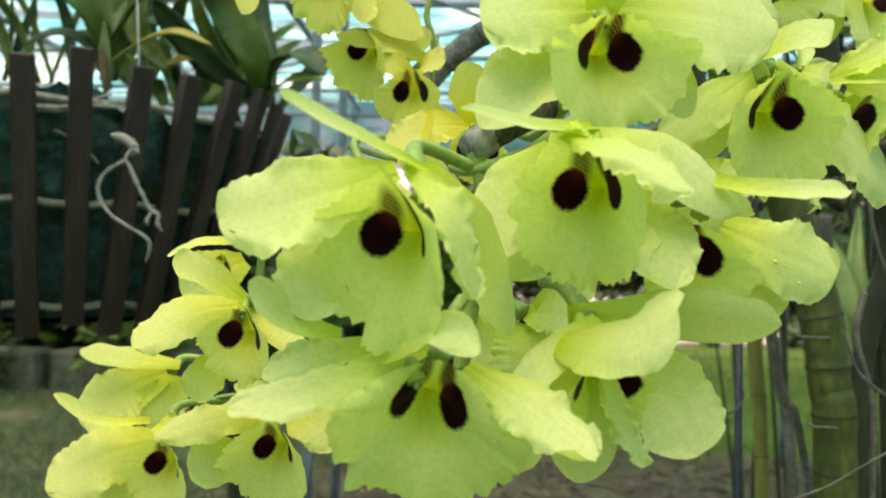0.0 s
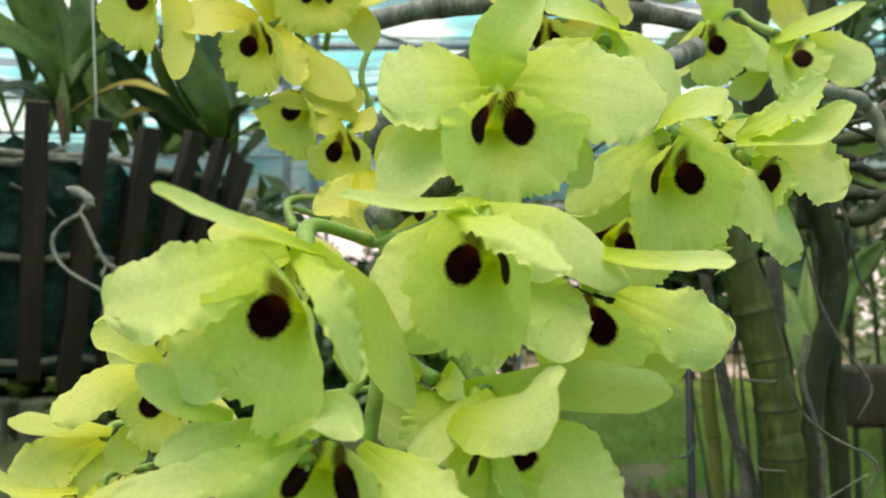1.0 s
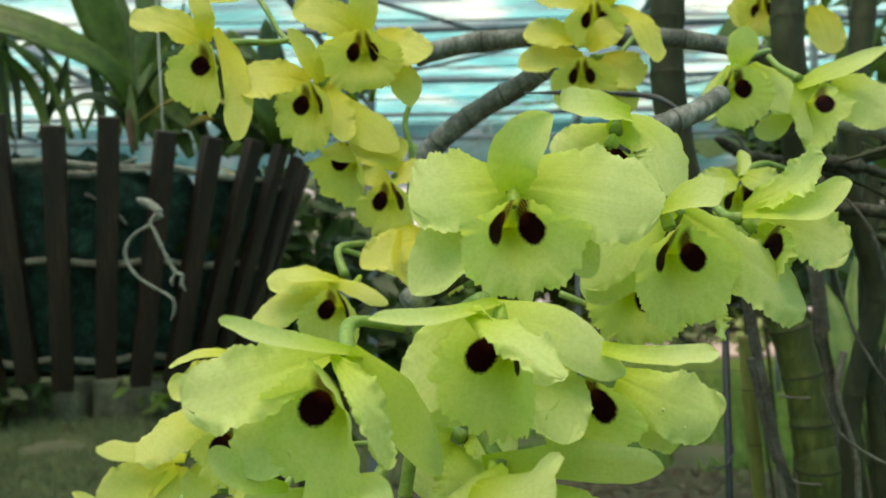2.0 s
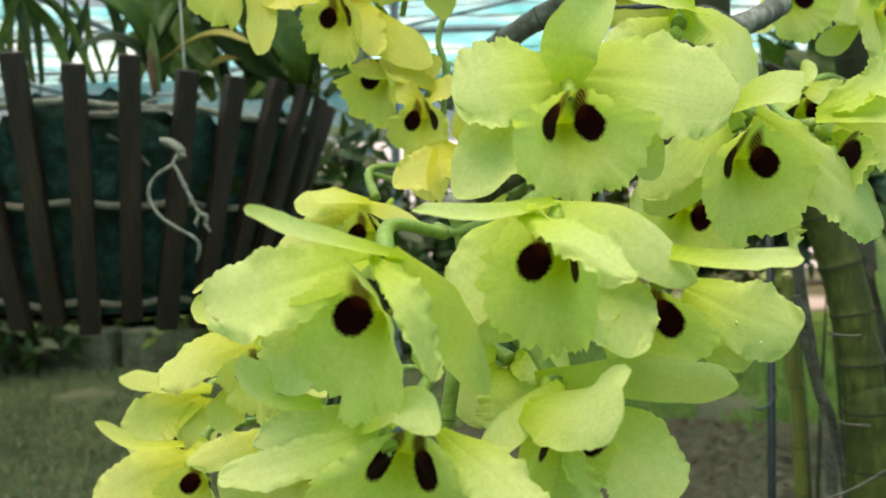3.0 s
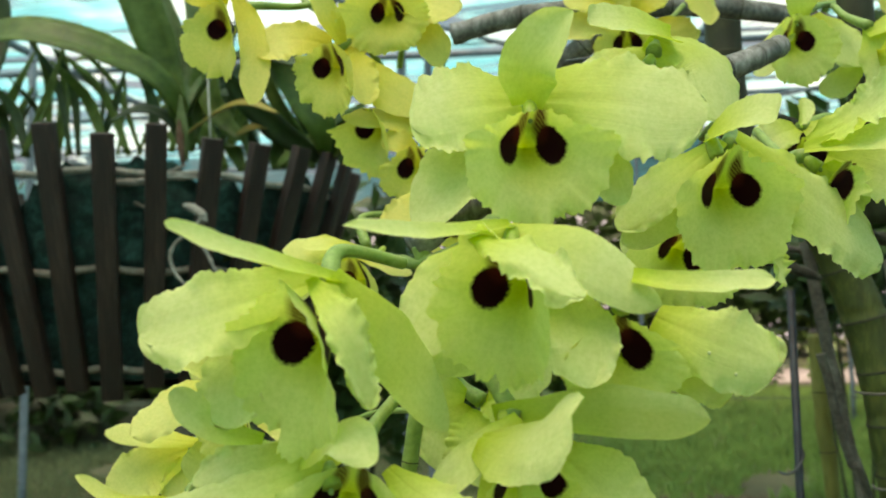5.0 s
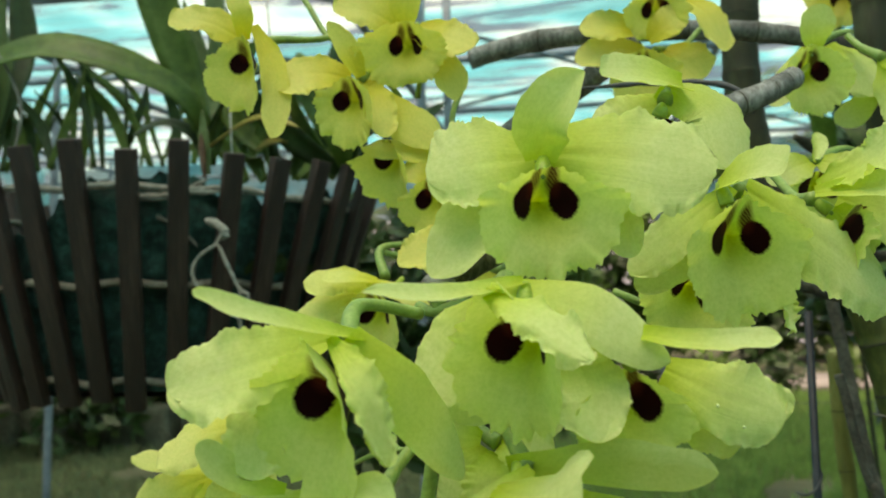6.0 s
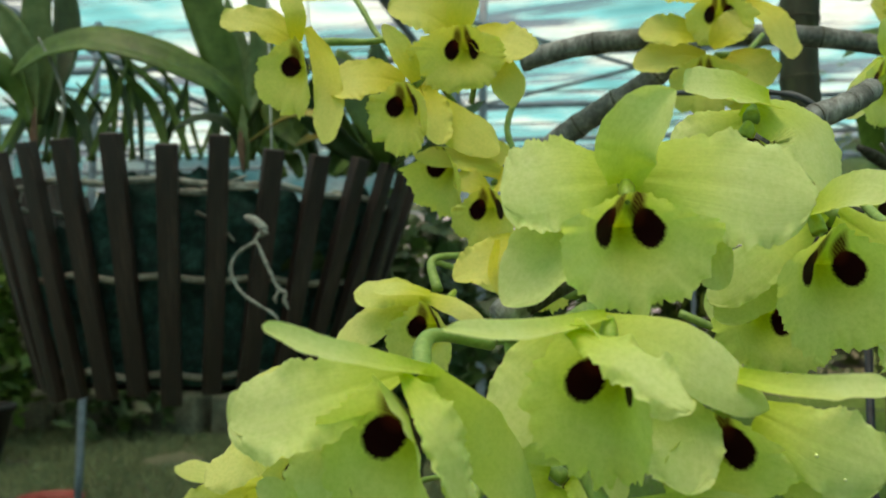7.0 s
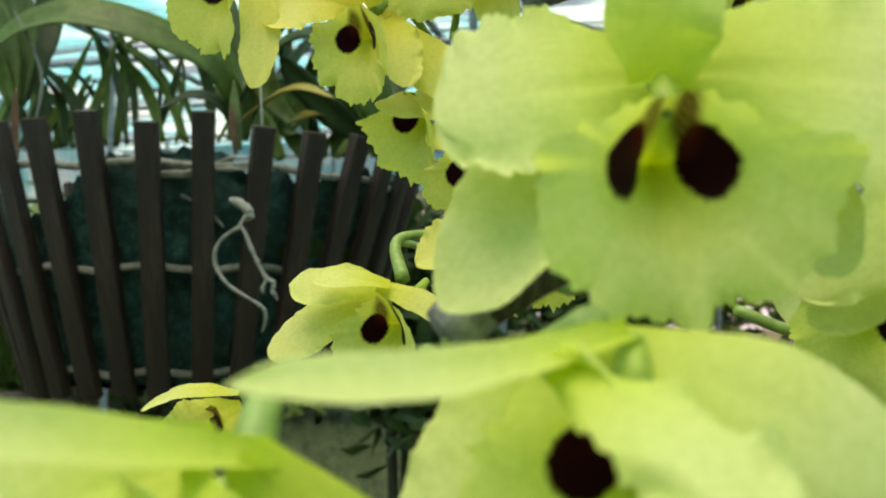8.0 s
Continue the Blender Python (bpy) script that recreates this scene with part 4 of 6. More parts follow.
# a tangle of old roots and dead canes behind the lime blooms
rng = random.Random(77)
for i in range(22):
    x0, y0, z0 = rng.uniform(0.15, 0.34), rng.uniform(0.44, 0.60), rng.uniform(1.385, 1.462)
    a, run_ = rng.uniform(-0.6, 0.5), rng.uniform(0.05, 0.13)
    pts = [(x0 + run_ * s * math.cos(a), y0 + rng.uniform(-0.01, 0.01), z0 + run_ * s * math.sin(a) + rng.uniform(-0.009, 0.009)) for s in (-0.5, -0.2, 0.1, 0.4, 0.7)]
    cord("aerial_root", "old dark aerial root tangled among the canes", "root", pts, rng.uniform(0.0012, 0.0042), (CANE, CANEGREY, ROOTDARK)[i % 3], "", 0.5)


# ---- plants in the basket ----
def strap_plant(label, at, *blades):
    ob = empty("strap_leaf_orchid", at, label, "plant", "plants in the basket")
    for pts, width, mat, facing in blades:
        leaf(ob, pts, width, mat, 0.3, facing=facing, tip=0.3 if width < 0.02 else 0.7)
    return ob

strap_plant("green strap-leaved orchid growing in the basket", (-0.354, 0.980, 1.543),
    ([(-0.350, 0.980, 1.590), (-0.368, 0.950, 1.625), (-0.402, 0.930, 1.645), (-0.448, 0.910, 1.662), (-0.502, 0.900, 1.672), (-0.560, 0.900, 1.664), (-0.606, 0.900, 1.638)], 0.046, LEAF, (0.1, -0.8, 0.6)),
    ([(-0.355, 0.980, 1.590), (-0.373, 0.980, 1.651), (-0.390, 0.970, 1.701), (-0.406, 0.960, 1.754), (-0.419, 0.950, 1.813)], 0.047, LEAF, (0.1, -0.95, 0.3)),
    ([(-0.349, 0.980, 1.590), (-0.346, 1.000, 1.659), (-0.342, 1.000, 1.716), (-0.361, 1.000, 1.796)], 0.030, LEAFPALE, (0.5, -0.8, 0.3)),
    ([(-0.346, 0.980, 1.590), (-0.304, 0.960, 1.632), (-0.252, 0.950, 1.650), (-0.192, 0.930, 1.626)], 0.034, LEAFDARK, (0, -0.6, 0.8)),
    ([(-0.350, 0.980, 1.565), (-0.296, 0.950, 1.584), (-0.255, 0.930, 1.588), (-0.215, 0.920, 1.573)], 0.019, LEAFDRY, (0, -0.6, 0.8)),
    ([(-0.345, 0.975, 1.535), (-0.347, 0.970, 1.569), (-0.349, 0.968, 1.612)], 0.015, LEAFPALE, (0.1, -0.9, 0.2)),
    ([(-0.346, 0.970, 1.530), (-0.347, 0.964, 1.560), (-0.348, 0.962, 1.582)], 0.009, SHEATH, (0, -0.8, 0.6)))
strap_plant("broad-leaved orchid at the basket's rim", (-0.178, 1.000, 1.537),
    ([(-0.178, 1.000, 1.538), (-0.181, 0.970, 1.568), (-0.199, 0.960, 1.603), (-0.217, 0.960, 1.634), (-0.229, 0.960, 1.671)], 0.0429, LEAF, (0, -0.8, 0.6)),
    ([(-0.175, 1.000, 1.540), (-0.186, 1.020, 1.587), (-0.201, 1.040, 1.640), (-0.211, 1.050, 1.712)], 0.0402, LEAFDARK, (0.6, -0.7, 0.3)),
    ([(-0.175, 1.000, 1.540), (-0.153, 0.980, 1.570), (-0.124, 0.960, 1.572), (-0.101, 0.950, 1.549)], 0.0402, LEAFDARK, (0, -0.5, 0.85)),
    ([(-0.175, 1.000, 1.536), (-0.142, 0.960, 1.545), (-0.118, 0.950, 1.547), (-0.100, 0.940, 1.542)], 0.0188, LEAF, (0, -0.7, 0.7)),
    ([(-0.191, 1.000, 1.538), (-0.228, 0.980, 1.564), (-0.263, 0.970, 1.599), (-0.292, 0.960, 1.633)], 0.0323, LEAFDARK, (-0.6, -0.7, 0.3)),
    ([(-0.195, 1.000, 1.540), (-0.227, 1.000, 1.582), (-0.247, 1.000, 1.620), (-0.262, 1.000, 1.659)], 0.0215, LEAF, (-0.6, -0.7, 0.3)),
    ([(-0.248, 0.980, 1.571), (-0.260, 0.960, 1.567), (-0.275, 0.950, 1.557)], 0.0135, LEAFDRY, (0, -0.8, 0.6)),
    ([(-0.286, 1.000, 1.564), (-0.311, 1.000, 1.587), (-0.326, 1.000, 1.619), (-0.318, 1.000, 1.665)], 0.0277, LEAF, (0, -0.8, 0.6)))
strap_plant("strap-leaved orchid fanning above the slats", (-0.354, 1.000, 1.551),
    ([(-0.354, 1.000, 1.551), (-0.359, 1.000, 1.591), (-0.382, 0.990, 1.642), (-0.431, 0.970, 1.668), (-0.476, 0.960, 1.658)], 0.0259, LEAF, (0, -0.8, 0.6)),
    ([(-0.354, 1.000, 1.551), (-0.358, 1.000, 1.591), (-0.380, 1.000, 1.658), (-0.422, 1.000, 1.726)], 0.0259, LEAF, (0, -0.8, 0.6)),
    ([(-0.353, 1.000, 1.551), (-0.353, 1.000, 1.598), (-0.373, 1.020, 1.672), (-0.400, 1.020, 1.769)], 0.0259, LEAFPALE, (0.6, -0.7, 0.3)),
    ([(-0.352, 1.000, 1.551), (-0.346, 1.000, 1.605), (-0.331, 1.000, 1.659), (-0.289, 1.000, 1.706)], 0.0245, LEAF, (0.6, -0.7, 0.3)),
    ([(-0.352, 1.000, 1.551), (-0.348, 1.020, 1.596), (-0.321, 1.020, 1.624), (-0.279, 1.020, 1.617)], 0.0216, LEAFDARK, (0, -0.6, 0.8)),
    ([(-0.356, 1.000, 1.551), (-0.371, 1.000, 1.585), (-0.406, 0.990, 1.602), (-0.445, 0.980, 1.586)], 0.0216, LEAFDARK, (0, -0.6, 0.8)))
def tuft(label, at, count, spread, tall, wide, seed):
    """A thicket of narrow pointed leaves that stand up and lean every way."""
    rng = random.Random(seed)
    blades = []
    for i in range(count):
        x, y = at[0] + rng.uniform(-1, 1) * spread[0], at[1] + rng.uniform(-1, 1) * spread[1]
        z, high, lean = at[2] + 0.18 * (y - at[1]), rng.uniform(*tall), rng.uniform(-0.045, 0.06)
        blades.append(([(x, y, z), (x + lean, y, z + 0.62 * high), (x + 2.2 * lean, y - 0.04, z + high)], rng.uniform(*wide), LEAF if rng.random() < 0.4 else LEAFDARK, (rng.uniform(-0.5, 0.5), -0.8, 0.4)))
    return strap_plant(label, at, *blades)


tuft("tuft of narrow pointed dark green leaves", (-0.615, 1.200, 1.594), 42, (0.235, 0.09), (0.09, 0.18), (0.010, 0.022), 61)
tuft("dark strap-leaved plant at the back of the basket", (-0.287, 1.180, 1.560), 18, (0.078, 0.075), (0.05, 0.10), (0.018, 0.034), 62)
strap_plant("pale strap-leaved orchid on a brown stem at the basket's far side", (-0.628, 0.980, 1.545),
    ([(-0.632, 0.980, 1.600), (-0.630, 0.970, 1.655), (-0.644, 0.960, 1.703), (-0.678, 0.950, 1.752)], 0.034, LEAFPALE, (-0.2, -0.95, 0.3)),
    ([(-0.630, 0.980, 1.600), (-0.624, 0.980, 1.672), (-0.628, 0.970, 1.735), (-0.614, 0.960, 1.803)], 0.036, LEAFPALE, (0.3, -0.9, 0.3)),
    ([(-0.633, 0.980, 1.600), (-0.652, 0.970, 1.649), (-0.678, 0.950, 1.673), (-0.717, 0.940, 1.679)], 0.036, LEAF, (-0.3, -0.8, 0.5)),
    ([(-0.629, 0.980, 1.600), (-0.619, 1.000, 1.663), (-0.620, 1.020, 1.730), (-0.633, 1.020, 1.822)], 0.034, LEAFDARK, (0.4, -0.9, 0.2)),
    ([(-0.625, 0.975, 1.535), (-0.624, 0.970, 1.576), (-0.621, 0.965, 1.618)], 0.012, SHEATH, (0, -0.8, 0.6)))
strap_plant("broad green leaves on a leaning orchid cane", (0.287, 0.560, 1.287),
    ([(0.287, 0.560, 1.287), (0.306, 0.610, 1.315), (0.319, 0.660, 1.350), (0.313, 0.690, 1.385)], 0.0195, LEAF, (0, -0.8, 0.6)),
    ([(0.287, 0.560, 1.290), (0.331, 0.630, 1.330), (0.375, 0.680, 1.367), (0.415, 0.700, 1.399)], 0.0226, LEAF, (0.6, -0.7, 0.3)),
    ([(0.287, 0.560, 1.287), (0.317, 0.620, 1.311), (0.342, 0.680, 1.350), (0.364, 0.720, 1.396)], 0.0172, LEAF, (0, -0.8, 0.6)))


# ---- the flowers; millimetres about each heart ----
fl = orchid("wide open pale lime orchid flower with two maroon throat spots", (0.0689, 0.2130, 1.3814))
lip(fl, GREEN, 14.6, 7.4, 15.1, (0.22, -0.93, -0.2), 0, 0.35)
blade(fl, "sepal", GREEN, [(-0.7, 4.0, 9.8), (0.5, 0.0, 17.2), (8.6, -4.0, 25.9)], (6.4, 6.6), ((0.1, -0.9, 0.4), (-0.1, -0.9, 0.45)), cup=0.35, ruffle=0.2, wide=0.45, foot=0.5, blunt=1.9)
blade(fl, "petal", GREEN, [(-2.1, 6.0, 10.5), (-13.1, 3.0, 9.2), (-24.4, 2.0, 6.1)], (9.4, 13.0), (0.05, -0.9, 0.4), cup=-0.12, ruffle=0.8, wide=0.5, foot=(0.35, 0.55), blunt=3.2)
blade(fl, "petal", GREEN, [(1.4, 6.0, 11.0), (16.1, 3.0, 9.5), (34.5, 4.0, 6.1)], (13.5, 11.7), (-0.05, -0.9, 0.4), cup=-0.12, ruffle=0.8, wide=0.55, foot=(0.55, 0.3), blunt=3.2)
blade(fl, "sepal", GREEN, [(-6.9, 9.0, 5.1), (-16.8, 6.0, -5.1), (-24.2, 4.0, -14.2)], (9.8, 9.2), (-0.2, -0.85, 0.5), cup=0.1, ruffle=0.3, wide=0.42, foot=0.5, blunt=1.5)
blade(fl, "sepal", GREEN, [(7.9, 9.0, 3.3), (13.7, 9.0, -3.4), (18.1, 8.0, -10.7)], (6.4, 5.8), (0.2, -1, 0.1), cup=0.1, ruffle=0.3, wide=0.42, foot=0.5, blunt=1.6)
column(fl, (-0.2, 3.7, 9.7))
pedicel(fl, (-0.2, 8.0, 10.8), (-3.6, 22.0, -2.6), (-10.6, 30.0, -11.2), (-17.7, 36.0, -7.5))
fl = orchid("lime orchid flower with ruffled lip and two maroon spots", (0.1119, 0.2410, 1.3752))
lip(fl, GREEN, 14.0, 10.0, 18.1, (0.14, -0.92, -0.3), 0, 0.5)
blade(fl, "sepal", GREEN, [(-4.0, 1.0, 12.2), (2.7, -6.0, 15.0), (7.8, -11.0, 13.5)], (8.0, 4.0), ((-0.1, -0.7, 0.7), (-0.1, -0.85, 0.5)), cup=0.2, ruffle=0.2, wide=0.6, foot=0.4, blunt=3)
blade(fl, "petal", GREEN, [(0.5, 7.0, 13.5), (-11.5, 4.0, 4.3), (-24.0, 8.0, -6.4)], (6.0, 5.7), ((-0.35, -0.85, 0.35), (-0.2, -0.9, 0.3)), cup=-0.1, ruffle=0.6, wide=0.6, foot=0.3, blunt=3)
blade(fl, "petal", GREEN, [(3.7, 7.0, 13.3), (20.5, 12.0, 2.0), (42.3, 28.0, -11.9)], (10.3, 12.1), ((0.25, -0.85, 0.45), (0.2, -0.9, 0.35)), cup=-0.15, ruffle=1.3, wide=0.66, foot=0.45, blunt=3.4)
blade(fl, "sepal", GREEN, [(-1.8, 9.0, 5.5), (-12.2, 10.0, -3.3), (-22.0, 9.0, -10.8)], (5.0, 6.5), (-0.1, -1, 0.1), cup=0.1, ruffle=0.3)
petal(fl, "sepal", GREEN, (12.3, 4.0, -9.2), (11.7, 2.0, -20.9), 4.4, -2, 0, 2.2, (0.4, -1, 0.1))
column(fl, (-3.0, 1.9, 13.0))
pedicel(fl, (2.2, 8.0, 12.2), (5.0, 18.0, 17.8), (5.7, 34.0, 23.8), (5.9, 60.0, 25.3))
fl = orchid("nodding lime orchid flower with a folded side petal", (0.0643, 0.2020, 1.3531))
lip(fl, GREEN, 12.6, 13.0, 17.6, (-0.5, -0.82, -0.26), 0, 1.0)
blade(fl, "sepal", GREEN, [(0.7, 2.0, 12.1), (-12.6, -14.0, 9.6), (-24.1, -27.0, 9.7)], (2.6, 2.4), ((0.1, -0.7, 0.75), (0.1, -0.75, 0.7)), cup=0.3, ruffle=0.1, wide=0.62, foot=0.55, blunt=4.5)
blade(fl, "sepal", GREEN, [(-3.9, 3.0, 12.2), (12.3, -2.0, 6.4), (27.0, -1.0, -3.0)], (5.6, 6.4), ((0.05, -0.85, 0.5), (0.2, -0.9, 0.35)), cup=-0.18, ruffle=0.1, wide=0.5, foot=0.3, blunt=2.1)
blade(fl, "petal", GREEN, [(-6.1, -4.0, 10.3), (3.3, -14.0, 5.5), (12.7, -20.0, -1.8)], (4.8, 4.5), ((0.1, -0.7, 0.7), (0.2, -0.75, 0.6)), cup=-0.2, ruffle=1.4, wide=0.55, foot=0.3, blunt=2.8)
blade(fl, "petal", GREEN, [(-5.6, 9.0, 10.3), (-13.9, 7.0, 0.1), (-19.5, 4.0, -11.8)], (8.3, 7.1), ((-0.3, -0.9, 0.25), (-0.2, -0.95, 0.1)), cup=-0.1, ruffle=0.5, wide=0.5, foot=0.3, blunt=2.6)
blade(fl, "petal", GREEN, [(8.1, 8.0, 0.7), (12.5, 0.0, -7.6), (13.6, -4.0, -17.3)], (6.6, 7.3), (0.2, -0.95, 0.1), cup=0.15, ruffle=0.9, wide=0.55, foot=0.45, blunt=2.6)
blade(fl, "sepal", GREEN, [(-7.4, 12.0, 3.1), (-10.4, 13.0, -6.6), (-13.2, 13.0, -16.3)], (7.4, 6.9), (-0.1, -1, 0.1), cup=0.1, ruffle=0.5)
column(fl, (0.8, 1.0, 10.9))
pedicel(fl, (-2.9, 4.0, 12.8), (-10.0, 19.0, 9.6), (-20.6, 27.0, 7.1), (-25.2, 32.0, 8.3))
fl = orchid("lime orchid flower turned aside with one maroon spot showing", (0.0305, 0.1890, 1.3437))
lip(fl, GREEN, 13.0, 11.5, 19.0, (-0.52, -0.8, -0.24), 0, 0.65)
blade(fl, "sepal", GREEN, [(4.9, 4.0, 11.3), (-5.7, -11.0, 14.8), (-15.6, -21.0, 18.7)], (3.0, 2.8), ((0.1, -0.7, 0.75), (0.1, -0.75, 0.7)), cup=0.3, ruffle=0.1, wide=0.6, foot=0.62, blunt=4.5)
blade(fl, "petal", GREEN, [(-0.6, 6.0, 11.2), (-14.3, 1.0, 7.1), (-29.9, -1.0, 2.4)], (9.1, 7.7), (-0.1, -0.9, 0.4), cup=0.08, ruffle=0.9, wide=0.58, foot=(0.12, 0.4), blunt=3)
blade(fl, "petal", GREEN, [(0.8, -2.0, 11.7), (8.1, -9.0, 2.7), (12.4, -7.0, -9.8)], (4.2, 2.6), ((0.2, -0.9, 0.3), (0.35, -0.9, 0.1)), cup=0.1, ruffle=1.5, wide=0.45, foot=0.25, blunt=2.4)
blade(fl, "sepal", GREEN, [(3.7, 1.0, 12.0), (12.3, 6.0, 0.4), (20.9, 24.0, -17.3)], (7.2, 5.3), (0.5, -0.85, 0.15), cup=-0.15, ruffle=0.15, wide=0.42, foot=0.35, blunt=1.6)
blade(fl, "petal", GREEN, [(-9.3, 11.0, 4.4), (-15.1, 6.0, -4.3), (-14.4, 3.0, -14.1)], (7.4, 6.9), ((-0.2, -0.85, 0.45), (-0.2, -0.85, 0.45)), cup=0.1, ruffle=0.8, wide=0.6, foot=0.4, blunt=3)
column(fl, (4.6, 3.7, 9.5))
pedicel(fl, (2.6, 5.0, 11.0), (1.6, 12.0, 16.5), (4.2, 18.0, 17.7), (11.9, 28.0, 15.8))
fl = orchid("lime orchid flower half hidden behind its neighbour, dew on petal", (0.0832, 0.2090, 1.3417))
lip(fl, GREEN, 11.6, 6.9, 10.9, (0.25, -0.9, -0.3))
blade(fl, "sepal", GREEN, [(3.2, -8.0, 13.3), (15.2, -10.0, 11.8), (27.6, -7.0, 12.7)], (2.6, 2.8), ((-0.1, -0.75, 0.7), (-0.1, -0.75, 0.7)), cup=0.3, ruffle=0.15, wide=0.6, foot=0.7, blunt=5)
blade(fl, "petal", GREEN, [(8.3, 4.0, 6.3), (18.4, 1.0, 1.6), (30.5, 4.0, -2.9)], (7.3, 8.0), (0.2, -0.95, 0.2), cup=-0.1, ruffle=0.6, wide=0.58, foot=0.42, blunt=3.4)
blade(fl, "sepal", GREEN, [(16.7, 7.0, 2.3), (25.6, 8.0, -0.2), (33.4, 9.0, -1.2)], (4.5, 5.5), (0.1, -1, 0.1), cup=0.1, ruffle=0.5, blunt=3)
blade(fl, "sepal", GREEN, [(10.5, 7.0, -0.1), (16.9, 8.0, -5.1), (23.0, 8.0, -8.3)], (6.3, 5.8), (0.1, -1, 0.1), cup=0.1, ruffle=0.5)
column(fl, (1.8, -8.0, 11.7))
pedicel(fl, (4.2, 0.0, 12.3), (2.2, 14.0, 12.0), (-6.6, 26.0, 10.3))
fl = orchid("lime orchid flower facing downward with two maroon spots", (0.0357, 0.1930, 1.3142))
lip(fl, GREEN, 16.6, 7.4, 17.3, (0, -0.84, -0.54), 14, -0.4)
blade(fl, "sepal", GREEN, [(-7.5, 2.0, 10.5), (1.7, -8.0, 15.8), (7.6, -13.0, 11.2)], (4.6, 4.6), ((0.0, -0.65, 0.75), (0.25, -0.8, 0.5)), cup=-0.2, ruffle=0.15, wide=0.45, foot=0.7, blunt=2.6)
blade(fl, "petal", GREEN, [(0.3, 6.0, 10.6), (-16.1, 0.0, 5.0), (-32.9, -5.0, 1.1)], (5.2, 3.8), ((-0.1, -0.75, 0.6), (-0.2, -0.8, 0.55)), cup=0.12, ruffle=0.9, wide=0.6, foot=0.25, blunt=3.2)
blade(fl, "sepal", GREEN, [(-9.4, 7.0, 10.6), (-20.0, 6.0, 8.7), (-29.5, 5.0, 4.7)], (3.8, 3.8), (-0.2, -0.85, 0.45), cup=0.1, ruffle=0.8, wide=0.55, foot=0.4)
blade(fl, "petal", GREEN, [(6.6, 6.0, 7.6), (16.5, -4.0, 2.4), (26.3, -13.0, -4.2)], (5.1, 5.4), ((0.15, -0.85, 0.45), (0.3, -0.8, 0.45)), cup=-0.1, ruffle=1.2, wide=0.55, foot=0.3, blunt=3)
blade(fl, "sepal", GREEN, [(9.4, 9.0, -1.1), (14.5, 9.0, -5.4), (19.5, 9.0, -10.0)], (5.4, 5.6), (0.1, -1, 0.1), cup=0.1, ruffle=0.5)
blade(fl, "sepal", GREEN, [(-15.3, 3.0, 13.3), (-23.0, 0.0, 16.1), (-29.7, -3.0, 22.4)], (3.3, 2.7), ((-0.1, -0.7, 0.7), (-0.3, -0.7, 0.65)), cup=-0.15, ruffle=0.15, wide=0.55, foot=0.4, blunt=3)
blade(fl, "sepal", GREEN, [(-2.8, 8.0, 5.4), (-12.3, 8.0, -3.4), (-17.6, 8.0, -7.8)], (5.3, 5.3), (-0.1, -1, 0.1), cup=0.1, ruffle=0.4)
column(fl, (-3.3, 1.9, 7.9))
pedicel(fl, (1.1, 5.0, 8.6), (2.7, 12.0, 14.0), (5.8, 20.0, 18.8))
fl = orchid("lime orchid flower seen from its side with folded petals", (0.0663, 0.2030, 1.3195))
lip(fl, GREEN, 8.6, 5.5, 17.0, (0.3, -0.8, -0.5))
blade(fl, "sepal", GREEN, [(-5.3, 3.0, 10.2), (15.1, 0.0, 11.3), (33.0, 0.0, 10.3)], (5.7, 6.0), ((0, -0.75, -0.6), (0, -0.8, -0.4)), cup=-0.12, ruffle=0.1, wide=0.6, foot=0.5, blunt=3)
blade(fl, "petal", GREEN, [(-7.2, -3.0, 7.8), (1.3, -14.0, 9.6), (8.2, -22.0, 13.7)], (7.9, 9.0), ((0.0, -0.7, 0.7), (0.1, -0.8, 0.6)), cup=-0.25, ruffle=0.4, wide=0.6, foot=0.45, blunt=4)
blade(fl, "petal", GREEN, [(6.3, 9.0, 3.2), (14.2, 5.0, -4.2), (20.1, 3.0, -13.6)], (8.7, 9.7), (0.2, -0.95, 0.1), cup=0.08, ruffle=0.5, wide=0.55, foot=0.4, blunt=3)
blade(fl, "sepal", GREEN, [(-0.8, -1.0, 11.2), (-10.1, -4.0, 4.1), (-16.5, -5.0, -2.4)], (4.7, 2.8), ((-0.35, -0.85, 0.35), (-0.4, -0.85, 0.3)), cup=0.1, ruffle=0.1, wide=0.5, foot=0.35, blunt=2.2)
blade(fl, "sepal", GREEN, [(-4.3, 4.0, 2.7), (-2.3, 4.0, -8.5), (-2.5, 4.0, -19.9)], (6.6, 6.6), (-0.3, -1, 0.1), cup=0.1, ruffle=0.3, wide=0.5, foot=0.5)
blade(fl, "petal", GREEN, [(0.3, -4.0, 2.1), (2.8, -6.0, -5.9), (6.9, -6.0, -14.6)], (2.5, 3.3), (0.5, -0.85, 0), cup=0.2, ruffle=1.3, wide=0.5, foot=0.5)
column(fl, (-3.6, 1.0, 10.7))
pedicel(fl, (-1.3, 2.0, 10.3), (-5.6, 8.0, 16.3), (-8.7, 16.0, 17.3))
fl = orchid("lime orchid flower hidden deep inside the cluster", (0.0595, 0.2460, 1.3275))
lip(fl, GREEN, 8.5, 5.6, 8.5, (0.3, 0.6, -0.6))
petal(fl, "petal", GREEN, (-2.8, -4.0, 1.8), (9.4, -14.0, 0.4), 11.3, 2, 0.1, 0.8, (0.1, -0.9, 0.4))
petal(fl, "petal", GREEN, (-2.8, -4.0, -0.9), (-2.2, -14.0, -15.8), 18.3, 2, 0.1, 0.8, (0.1, -1, 0.1))
